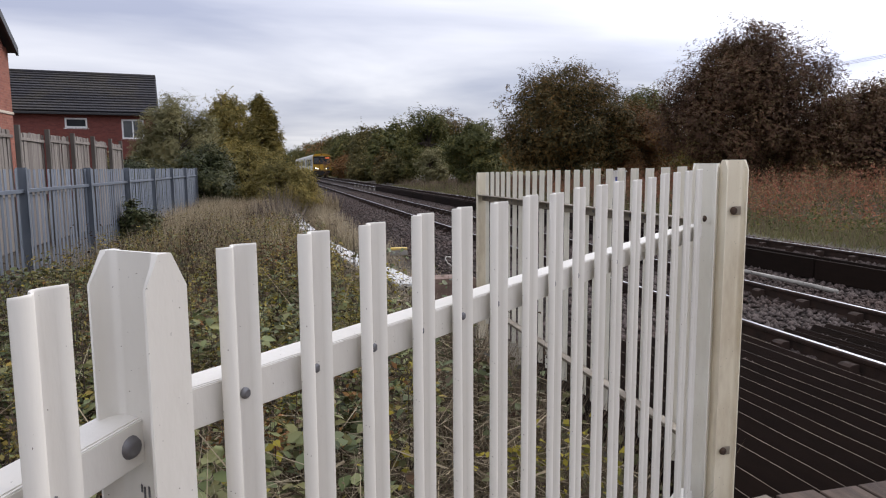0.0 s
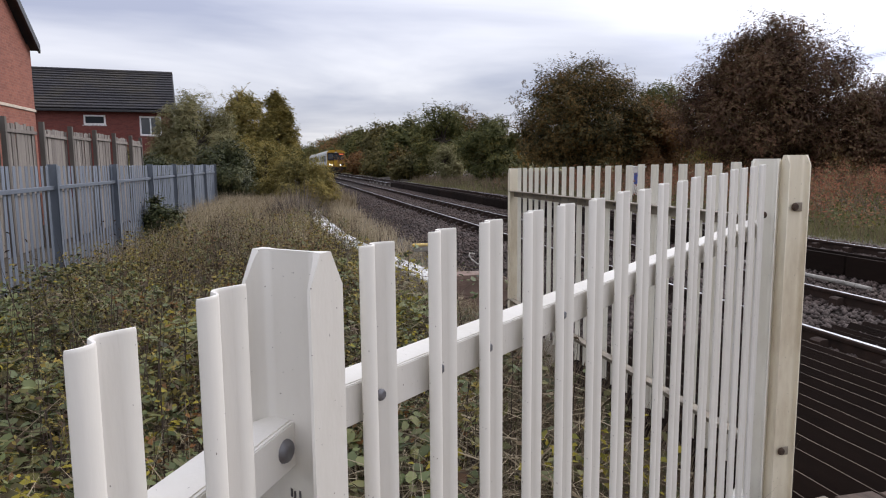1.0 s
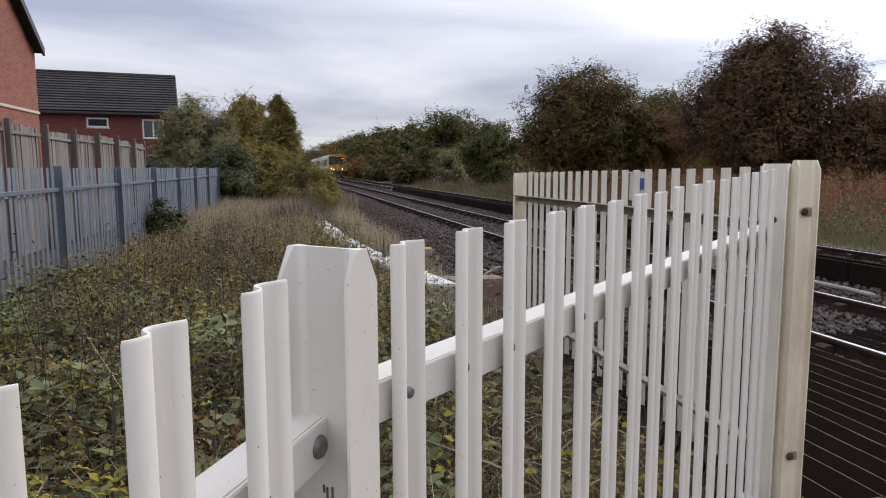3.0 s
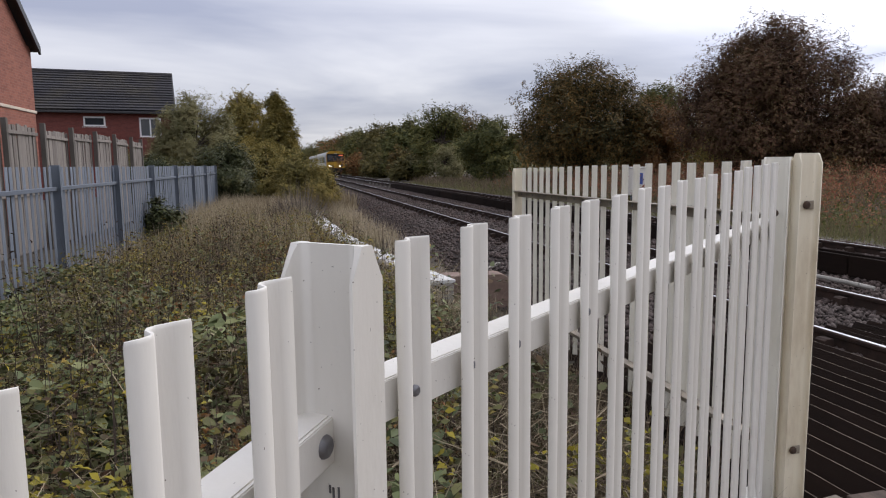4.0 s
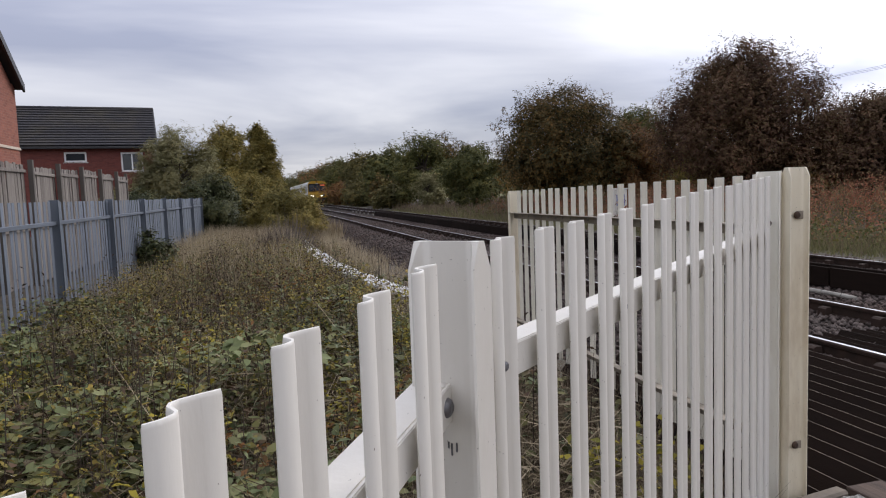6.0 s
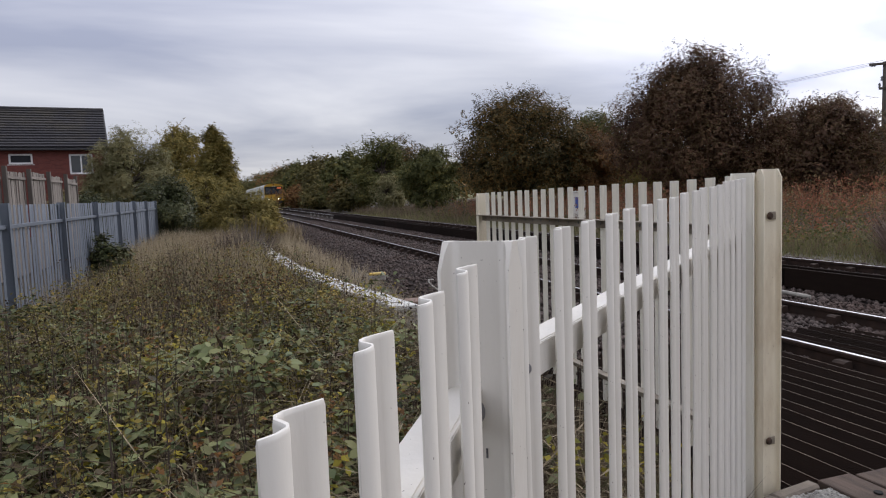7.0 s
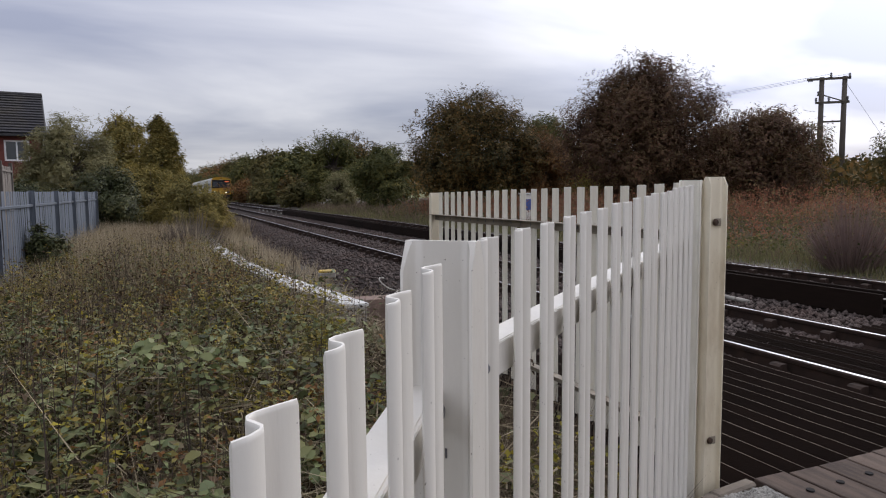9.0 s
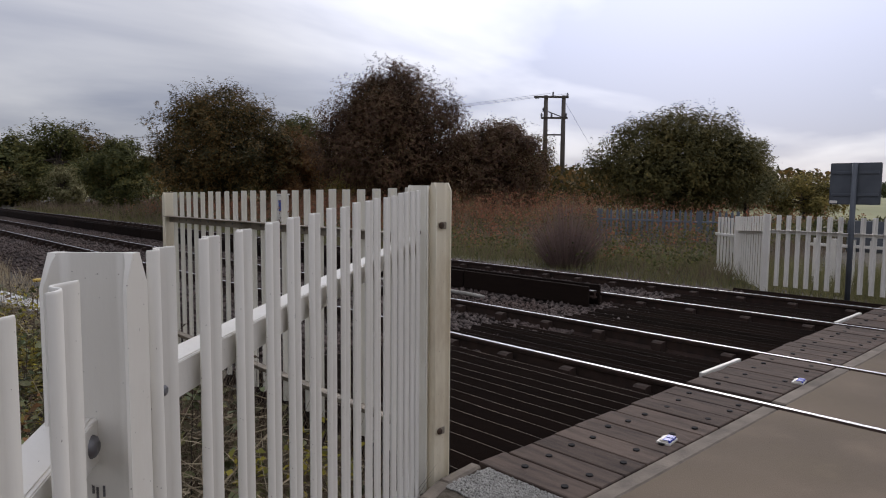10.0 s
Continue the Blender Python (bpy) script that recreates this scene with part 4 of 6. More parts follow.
# ---- trees ----
def tree(x, y, h, w, leaves, n, leaf, label, category="tree", group="", base=0.12, clumps=34, lean=0.0, seed=1, depth=None, name="tree", spiky=0.0, low=False, taper=0.45, ratio=0.5):
    """A tapered trunk with limbs, and a crown of many leaves gathered in clumps of uneven size."""
    rng = np.random.default_rng(seed)
    z0 = float(ground_z(x, y)) - 0.05
    t = thing(name, label, category, group, at=(x, y, z0))
    d = depth or w
    zc = h * (0.5 + base / 2)
    cs = []
    while len(cs) < clumps:
        u = rng.normal(size=3); u /= np.linalg.norm(u)
        r = rng.random() ** 0.30
        p = np.array([u[0] * r * w / 2 * 0.80, u[1] * r * d / 2 * 0.80, zc + u[2] * r * h * (1 - base) / 2 * 0.78 - 0.03 * h])
        # broader low down, narrower at the top
        k = (p[2] / h)
        p[:2] *= 1.10 - taper * max(0, k - 0.4) / 0.6
        p[0] += lean * k
        cs.append((p, (0.065 + 0.085 * rng.random()) * w * (0.85 if spiky else 1.0) * (1.25 if clumps < 60 else 1.0)))
    bm = bmesh.new()
    tr = 0.035 * h * (0.6 if low else 1)
    pts = [Vector((0, 0, 0)), Vector((0.03 * h * rng.normal() * 0.4, 0.02 * h, h * 0.28)), Vector((lean * 0.5, 0.0, h * 0.55)), Vector((lean * 0.8, 0, h * 0.85))]
    for i in range(3):
        rod(bm, pts[i], pts[i + 1], tr * (1 - 0.3 * i), tr * (0.7 - 0.3 * i) + 0.01, 8)
    for p, r in cs[:: max(1, clumps // 16)]:
        st = pts[1].lerp(pts[2], rng.random())
        mid = st.lerp(Vector(p), 0.55) + Vector((0, 0, 0.04 * h))
        rod(bm, st, mid, tr * 0.32, tr * 0.18, 5)
        rod(bm, mid, Vector(p), tr * 0.18, tr * 0.05, 5)
    part("trunk", bm, BARK, t)
    per = n // clumps
    mid = np.array([lean * 0.5, 0, zc * 0.8])

    def turned(q, c):
        """Leaves face out of their clump, out of the crown and up."""
        a = q - c; a /= np.linalg.norm(a, axis=1)[:, None] + 1e-6
        b = q - mid; b /= np.linalg.norm(b, axis=1)[:, None] + 1e-6
        return a * 0.8 + b * 0.35 + np.array([0, 0, 0.55])

    vs, ld = [], []
    for p, r in cs:
        m = int(per * (0.6 + 0.8 * rng.random()))
        u = rng.normal(size=(m, 3)); u[:, 2] += 0.25; u /= np.linalg.norm(u, axis=1)[:, None]
        rr = r * (0.62 + 0.42 * rng.random(m) ** 0.6) * (1 + 0.3 * np.sin(u[:, 0] * 6 + p[0]) * np.cos(u[:, 2] * 5 + p[1]))
        q = p + u * rr[:, None] * np.array([1, 1, 0.8 + spiky])
        vs.append(q); ld.append(turned(q, p))
    # thin sprays that break the outline follow a few shoots per clump
    ns_ = n // 9
    ci = rng.integers(0, clumps, ns_)
    C = np.array([c[0] for c in cs]); R = np.array([c[1] for c in cs])
    sh = rng.normal(size=(clumps, 4, 3)); sh[..., 2] = np.abs(sh[..., 2]) + 0.3 + spiky; sh /= np.linalg.norm(sh, axis=2)[..., None]
    k = rng.integers(0, 4, ns_)
    q = C[ci] + sh[ci, k] * (R[ci] * (0.8 + 0.55 * rng.random(ns_)))[:, None] + rng.normal(size=(ns_, 3)) * leaf * 0.4
    vs.append(q); ld.append(turned(q, C[ci]))
    q, lead = np.concatenate(vs), np.concatenate(ld)
    k = rng.random(len(q)) < 1 / 4
    q, lead = q[k], lead[k]
    # small sets of leaves that hang together
    m = len(q)
    ax = rng.normal(size=(m, 3)); ax[:, 2] -= 0.4; ax /= np.linalg.norm(ax, axis=1)[:, None]
    q = np.concatenate([q + ax * leaf * (0.55 * k) + rng.normal(size=(m, 3)) * leaf * 0.22 for k in range(5)])
    lead = np.tile(lead, (5, 1))
    k = q[:, 2] > 0.05
    q, lead = q[k], lead[k]
    cloud("crown", leaf_verts(q, leaf * (1.0 if ratio > 0.3 else 1.5), 0.0, ratio, lead), 4, leaves, t)
    return t


def twigs(parent, x, y, z, h, w, n, material, seed=1):
    rng = np.random.default_rng(seed)
    a, r = rng.random(n) * 6.283, w / 2 * np.sqrt(rng.random(n))
    p = np.stack([x + r * np.cos(a) * 0.4, y + r * np.sin(a) * 0.4, np.full(n, z)], axis=1)
    tip = np.stack([x + r * np.cos(a) * 1.2, y + r * np.sin(a) * 1.2, z + h * (0.5 + 0.5 * rng.random(n)) * (1.1 - 0.5 * r / (w / 2))], axis=1)
    s = rng.normal(size=(n, 3)) * 0.006; s[:, 2] = 0
    return cloud("twig_growth", np.stack([p - s, p + s, tip], axis=1), 3, material, parent)


L_MAROON = leafmat("maroon_leaves", [(0.05, 0.034, 0.024), (0.09, 0.052, 0.035), (0.135, 0.072, 0.046), (0.13, 0.098, 0.046), (0.19, 0.10, 0.06)], 0.25)
L_BROWNOLIVE = leafmat("brown_olive_leaves", [(0.05, 0.05, 0.022), (0.085, 0.078, 0.03), (0.13, 0.11, 0.04), (0.19, 0.145, 0.05)], 0.25)
L_DARK = leafmat("dark_autumn_leaves", [(0.03, 0.031, 0.015), (0.05, 0.047, 0.02), (0.085, 0.068, 0.026), (0.20, 0.115, 0.036), (0.065, 0.055, 0.023)], 0.2)
L_GREEN = leafmat("dull_green_leaves", [(0.042, 0.050, 0.019), (0.075, 0.083, 0.030), (0.115, 0.115, 0.04), (0.19, 0.155, 0.045)], 0.25)
L_OLIVE = leafmat("olive_leaves", [(0.095, 0.085, 0.03), (0.17, 0.145, 0.048), (0.25, 0.20, 0.06), (0.32, 0.23, 0.06)], 0.28)
L_WILLOW = leafmat("grey_willow_leaves", [(0.11, 0.108, 0.048), (0.18, 0.17, 0.08), (0.25, 0.23, 0.125), (0.23, 0.185, 0.065)], 0.28)
L_RUST = leafmat("rust_leaves", [(0.075, 0.055, 0.028), (0.15, 0.085, 0.038), (0.22, 0.105, 0.042), (0.26, 0.165, 0.055)], 0.25)
L_IVY = leafmat("dark_ivy_leaves", [(0.03, 0.038, 0.016), (0.05, 0.06, 0.025), (0.085, 0.088, 0.035), (0.13, 0.115, 0.045)], 0.15, 0.45)
L_BRAMBLE = leafmat("bramble_leaves", [(0.022, 0.027, 0.012), (0.045, 0.056, 0.023), (0.085, 0.104, 0.044), (0.135, 0.155, 0.075), (0.06, 0.07, 0.028), (0.15, 0.14, 0.052), (0.10, 0.105, 0.045), (0.10, 0.055, 0.03), (0.05, 0.055, 0.025), (0.03, 0.022, 0.014)], 0.1, 0.5)
L_FRESH = leafmat("fresh_bramble_leaves", [(0.075, 0.095, 0.036), (0.13, 0.155, 0.062), (0.19, 0.215, 0.095), (0.22, 0.225, 0.10), (0.18, 0.17, 0.06), (0.055, 0.066, 0.026)], 0.25, 0.42)
L_DEAD = leafmat("dead_leaves", [(0.022, 0.015, 0.010), (0.042, 0.027, 0.017), (0.075, 0.05, 0.03), (0.05, 0.028, 0.018)], 0.1)
L_FIRE = leafmat("red_willowherb_leaves", [(0.13, 0.075, 0.045), (0.25, 0.10, 0.06), (0.34, 0.14, 0.085), (0.24, 0.18, 0.09), (0.15, 0.12, 0.05)], 0.3)
L_YELLOW = leafmat("yellow_weed_leaves", [(0.20, 0.17, 0.03), (0.33, 0.27, 0.04), (0.15, 0.15, 0.035)], 0.3)

G1, G2, G3 = "trackside trees", "trees by the houses", "distant trackside trees"
tree(16.6, 35.0, 7.9, 8.2, L_DARK, 78000, 0.12, "dense dark tree turning brown at its crown", group=G1, base=0.02, clumps=150, seed=3, taper=0.1)
tree(20.2, 34.0, 5.0, 4.6, L_RUST, 20000, 0.14, "rusty orange-leaved small tree beside the line", group=G1, base=0.02, clumps=34, seed=4)
tree(21.5, 26.5, 8.3, 9.2, L_MAROON, 150000, 0.10, "broad maroon-leaved tree with a ragged open top", group=G1, base=0.02, clumps=190, seed=5, spiky=0.25, taper=0.9)
tree(26.0, 24.0, 5.6, 6.2, L_MAROON, 42000, 0.115, "lower brownish shoulder tree beside the maroon tree", group=G1, base=0.02, clumps=75, seed=6)
tree(29.4, 26.6, 5.7, 6.2, L_DARK, 26000, 0.14, "dull brown scrubby tree beside the maroon tree", group=G1, base=0.02, clumps=32, seed=15)
tree(33.6, 31.0, 5.6, 6.5, L_RUST, 15000, 0.18, "brown-green scrubby tree in front of the poles", group=G1, base=0.02, clumps=32, seed=16)
tree(33.2, 18.0, 6.1, 9.6, L_BROWNOLIVE, 60000, 0.14, "wide olive-green tree thinning to twigs at one side", group=G1, base=0.02, clumps=140, seed=7, spiky=0.3)
tree(36.6, 15.6, 4.9, 4.2, L_WILLOW, 9000, 0.12, "sparse pale willow with twiggy edge", group=G1, base=0.02, clumps=34, seed=8, spiky=0.4)
tree(38.6, 13.4, 2.6, 4.2, L_OLIVE, 7000, 0.14, "low olive scrub beside the field", group=G1, base=0.0, clumps=24, seed=17)
tree(28.6, 48.0, 8.0, 8.0, L_GREEN, 18000, 0.2, "green tree behind the darker trackside trees", group=G3, base=0.05, clumps=40, seed=9)
tree(41.0, 54.0, 7.0, 11.0, L_OLIVE, 14000, 0.25, "broad dull tree behind the poles", group=G3, base=0.05, clumps=36, seed=10)
tree(15.1, 47.0, 5.3, 5.0, L_GREEN, 18000, 0.17, "dark green bushy tree beside the track", group=G3, base=0.0, clumps=34, seed=11)
tree(15.0, 62.0, 7.2, 6.5, L_GREEN, 17000, 0.2, "rounded green tree beside the track", group=G3, base=0.0, clumps=40, seed=12)
tree(13.6, 55.0, 3.7, 3.4, L_WILLOW, 8000, 0.14, "grey-green shrub at the edge of the ballast", group=G3, base=0.0, clumps=28, seed=13, spiky=0.3)
tree(19.5, 72.0, 7.6, 8.0, L_DARK, 12000, 0.25, "dark tree in the trackside row", group=G3, base=0.0, clumps=34, seed=14)
for k, (tx, ty, th, tw, lm) in enumerate(((14.8, 76, 7.6, 7, L_GREEN), (15.4, 94, 7.6, 9, L_BROWNOLIVE), (14.5, 112, 7.8, 9, L_GREEN), (15.0, 132, 8.3, 10, L_BROWNOLIVE), (15.2, 158, 9.0, 12, L_RUST), (15.6, 192, 9.5, 14, L_GREEN), (16.6, 235, 9.9, 16, L_BROWNOLIVE), (14.5, 290, 10.5, 20, L_GREEN))):
    tree(tx, ty, th, tw, lm, 9000, 0.27 + 0.0012 * ty, "trackside tree in the receding row", group=G3, base=0.0, clumps=34, seed=30 + k)
for k, (tx, ty, th, tw, lm) in enumerate(((13.0, 66, 2.6, 4, L_BROWNOLIVE), (13.2, 72, 3.4, 5, L_DARK), (12.8, 84, 3.2, 6, L_BROWNOLIVE), (12.6, 100, 3.6, 8, L_RUST), (12.8, 122, 4.2, 10, L_BROWNOLIVE), (13.0, 150, 5.0, 14, L_GREEN))):
    tree(tx, ty, th, tw, lm, 6000, 0.2 + 0.0012 * ty, "low scrub below the trackside trees", "shrub", G3, base=0.0, clumps=26, seed=60 + k, low=True, name="shrub")
tree(1.0, 330, 9.5, 26, L_GREEN, 6000, 0.8, "far trees closing the view beside the line", group=G3, base=0.0, clumps=30, seed=41)
tree(-12.0, 250, 9, 18, L_BROWNOLIVE, 6000, 0.6, "far trees closing the view beside the line", group=G3, base=0.0, clumps=30, seed=42)

# by the houses
tree(-4.3, 41.0, 6.4, 5.2, L_WILLOW, 36000, 0.13, "silvery willow leaning by the house", group=G2, base=0.02, clumps=44, seed=20, spiky=0.5, ratio=0.2)
tree(-2.3, 49.0, 7.7, 6.6, L_OLIVE, 26000, 0.14, "olive-brown rounded tree behind the willow", group=G2, base=0.02, clumps=46, seed=21, ratio=0.28)
tree(0.2, 46.0, 7.5, 3.3, L_OLIVE, 36000, 0.12, "narrow upright poplar turning gold", group=G2, base=0.0, clumps=110, seed=22, spiky=0.9, taper=1.0, ratio=0.28)
tree(-6.4, 38.0, 3.0, 3.6, L_WILLOW, 12000, 0.12, "pale grey-green shrub against the house wall", "shrub", G2, base=0.0, clumps=30, seed=23, low=True, name="shrub", spiky=0.4)
tree(-1.6, 27.2, 3.0, 3.2, L_IVY, 24000, 0.085, "dense ivy-dark shrub at the end of the grey fence", "shrub", G2, base=0.0, clumps=40, seed=24, low=True, name="shrub")
tree(0.95, 26.6, 2.35, 3.3, L_OLIVE, 34000, 0.075, "olive bramble thicket beside the line", "shrub", G2, base=0.0, clumps=36, seed=25, low=True, name="shrub")
tree(-0.3, 30.5, 3.3, 3.8, L_OLIVE, 22000, 0.10, "tangled green thicket beside the railway line", "shrub", G2, base=0.0, clumps=34, seed=26, low=True, name="shrub")
tree(-4.3, 28.6, 2.6, 3.4, L_IVY, 14000, 0.10, "dark bramble mass over the timber fence's end", "shrub", G2, base=0.0, clumps=30, seed=27, low=True, name="shrub")
tree(-2.02, 14.2, 1.65, 0.8, L_IVY, 6500, 0.07, "dark spiky shrub against the grey fence", "shrub", base=0.0, clumps=22, seed=28, low=True, name="shrub", spiky=0.8)


# ---- verge growth ----
WEEDSTRAW = mat("brown_dead_grass", (0.22, 0.165, 0.11), (0.085, 0.062, 0.043), 2.5, 0.9, by="island", bump=0, trans=0.2)


def patch(x0, x1, y0, y1, n, keep=None, power=1.0):
    y = y0 + (y1 - y0) * RNG.random(n) ** power
    x = x0 + (x1 - x0) * RNG.random(n)
    k = np.ones(n, bool) if keep is None else keep(x, y)
    x, y = x[k], y[k]
    return np.stack([x, y, ground_z(x, y)], axis=1)


def behind_fence(x, y):
    """Only the railway side of the splayed fence and its next length."""
    d1 = -(x - N0[0]) * ns + (y - N0[1]) * nc
    d2 = -(x - NP[0]) * ms_ + (y - NP[1]) * mc
    return (np.where(x > NP[0], d1, d2) > 0.10) & ((x < 2.2) | (y > 6.7))


def behind_fence_foot(x, y):
    return (-(x - N0[0]) * ns + (y - N0[1]) * nc > 0.08) & (RNG.random(len(x)) < 0.25 + 0.75 * lump(x * 2, y * 1.5))


def lump(x, y):
    """Uneven height of the growth, 0 to 1."""
    return np.clip(0.5 + 0.28 * np.sin(x * 2.1 + 1.3 * np.sin(y * 1.4)) + 0.22 * np.sin(y * 2.7 - x * 1.6) + 0.12 * np.sin(x * 5.3 + y * 4.1), 0, 1)


def brambles():
    """Arching stems that carry sets of three leaves."""
    n = 2000
    root = patch(-2.5, 2.2, 0.2, 10.5, n, lambda x, y: behind_fence(x, y) & (RNG.random(len(x)) < 1.15 - smooth(-0.5, 2.2, x) * 0.55 - smooth(6, 10, y) * 0.5))
    n = len(root)
    ang = RNG.random(n) * 6.283
    L = 0.5 + 0.7 * RNG.random(n)
    H = (0.22 + 0.42 * lump(root[:, 0], root[:, 1])) * (0.7 + 0.5 * RNG.random(n))
    leaves, stems = [], []
    T = 13
    for k in range(T):
        t = (k + RNG.random(n)) / T
        p = root + np.stack([np.cos(ang) * L * t, np.sin(ang) * L * t, H * np.sin(np.minimum(t * 1.25, 1.0) * math.pi * 0.62) * 1.05], axis=1)
        for j in range(3):
            leaves.append(p + RNG.normal(size=(n, 3)) * np.array([0.04, 0.04, 0.02]))
    for k in range(6):
        a, b = k / 6, (k + 1) / 6
        pa = root + np.stack([np.cos(ang) * L * a, np.sin(ang) * L * a, H * np.sin(np.minimum(a * 1.25, 1) * math.pi * 0.62)], axis=1)
        pb = root + np.stack([np.cos(ang) * L * b, np.sin(ang) * L * b, H * np.sin(np.minimum(b * 1.25, 1) * math.pi * 0.62)], axis=1)
        s = np.array([0.0, 0.0, 0.0025])
        stems.append(np.stack([pa - s, pa + s, pb + s, pb - s], axis=1))
    q = np.concatenate(leaves)
    thin = np.clip(0.5 + 0.35 * np.sin(q[:, 0] * 3.7 + 2 * np.sin(q[:, 1] * 2.3)) + 0.3 * np.sin(q[:, 1] * 5.1 - q[:, 0] * 2.9), 0.12, 1)
    d1 = -(q[:, 0] - N0[0]) * ns + (q[:, 1] - N0[1]) * nc
    thin = thin * np.where(q[:, 0] > -0.2, 0.22 + 0.78 * smooth(0.4, 2.6, d1), 1.0)
    q = q[behind_fence(q[:, 0], q[:, 1]) & (RNG.random(len(q)) < thin * 0.27)]
    b = tagged(cloud("brambles", ovate_verts(q, 0.072, 0.6), 6, L_BRAMBLE), "tangled bramble leaves, green with yellow and brown", "brambles", kind="stuff")
    # rounded mounds of overlapping leaves with dark hollows between them
    for nm, lm, count, txt in (("bramble_mounds", L_BRAMBLE, 270, "mounded dark green and bronze bramble leaves"), ("fresh_bramble", L_FRESH, 120, "lighter green bramble leaves in mounds")):
        c = patch(-2.45, 1.6, 0.6, 10.0, count, lambda x, y: behind_fence(x, y) & (RNG.random(len(x)) < 1.1 - smooth(-0.6, 1.5, x) * 0.75 - smooth(6, 10, y) * 0.55))
        m = 85
        rad = np.repeat(0.12 + 0.24 * RNG.random(len(c)) ** 1.5, m)
        c[:, 2] += 0.10 + 0.52 * lump(c[:, 0], c[:, 1]) * (0.6 + 0.6 * RNG.random(len(c)))
        u = RNG.normal(size=(len(c) * m, 3)); u[:, 2] = np.abs(u[:, 2]) * 1.2 - 0.25
        u /= np.linalg.norm(u, axis=1)[:, None]
        q = np.repeat(c, m, axis=0) + u * (rad * (0.75 + 0.35 * RNG.random(len(rad))))[:, None] * np.array([1.15, 1.15, 0.75])
        d1 = -(q[:, 0] - N0[0]) * ns + (q[:, 1] - N0[1]) * nc
        q = q[behind_fence(q[:, 0], q[:, 1]) & (RNG.random(len(q)) < np.where(q[:, 0] > -0.3, 0.12 + 0.88 * smooth(0.5, 2.4, d1), 1.0))]
        tagged(cloud(nm, ovate_verts(q, 0.066, 0.5), 6, lm), txt, "brambles", kind="stuff")
    # sets of three large leaves on top of the nearest growth
    c = patch(-2.4, 0.7, 0.9, 6.5, 900, lambda x, y: behind_fence(x, y) & (RNG.random(len(x)) < (0.25 + 0.75 * lump(x * 1.2 + 2, y * 1.3)) * (1.1 - 0.7 * smooth(-0.8, 0.7, x))))
    c[:, 2] += 0.34 + 0.40 * lump(c[:, 0], c[:, 1]) + 0.06 * RNG.normal(size=len(c))
    ang = RNG.random(len(c)) * 6.283
    q = np.concatenate([c + np.stack([np.cos(ang + k * 1.9) * 0.045, np.sin(ang + k * 1.9) * 0.045, RNG.normal(size=len(c)) * 0.008], axis=1) for k in (-1, 0, 1)])
    q = q[behind_fence(q[:, 0] + 0.03, q[:, 1] - 0.03)]
    tagged(cloud("large_bramble_leaves", ovate_verts(q, 0.082, 0.9), 6, L_FRESH), "large fresh green bramble leaves in threes", "brambles", kind="stuff")
    st = np.concatenate(stems)
    mid = st.mean(axis=1)
    st = st[behind_fence(mid[:, 0], mid[:, 1]) & ((mid[:, 0] < 1.75) | (mid[:, 1] > 7.0))]
    tagged(cloud("bramble_stems", st, 4, TWIG), "brown arching bramble stems", "stems", kind="stuff")
    # dead leaf litter under it
    q = patch(-2.5, 2.25, 0.2, 12, 26000, behind_fence)
    q[:, 2] += 0.02 + 0.16 * RNG.random(len(q)) * lump(q[:, 0], q[:, 1])
    tagged(cloud("leaf_litter", leaf_verts(q, 0.05, 0.8), 4, L_DEAD), "brown dead leaves and litter on the verge", "leaf litter", kind="stuff")


brambles()


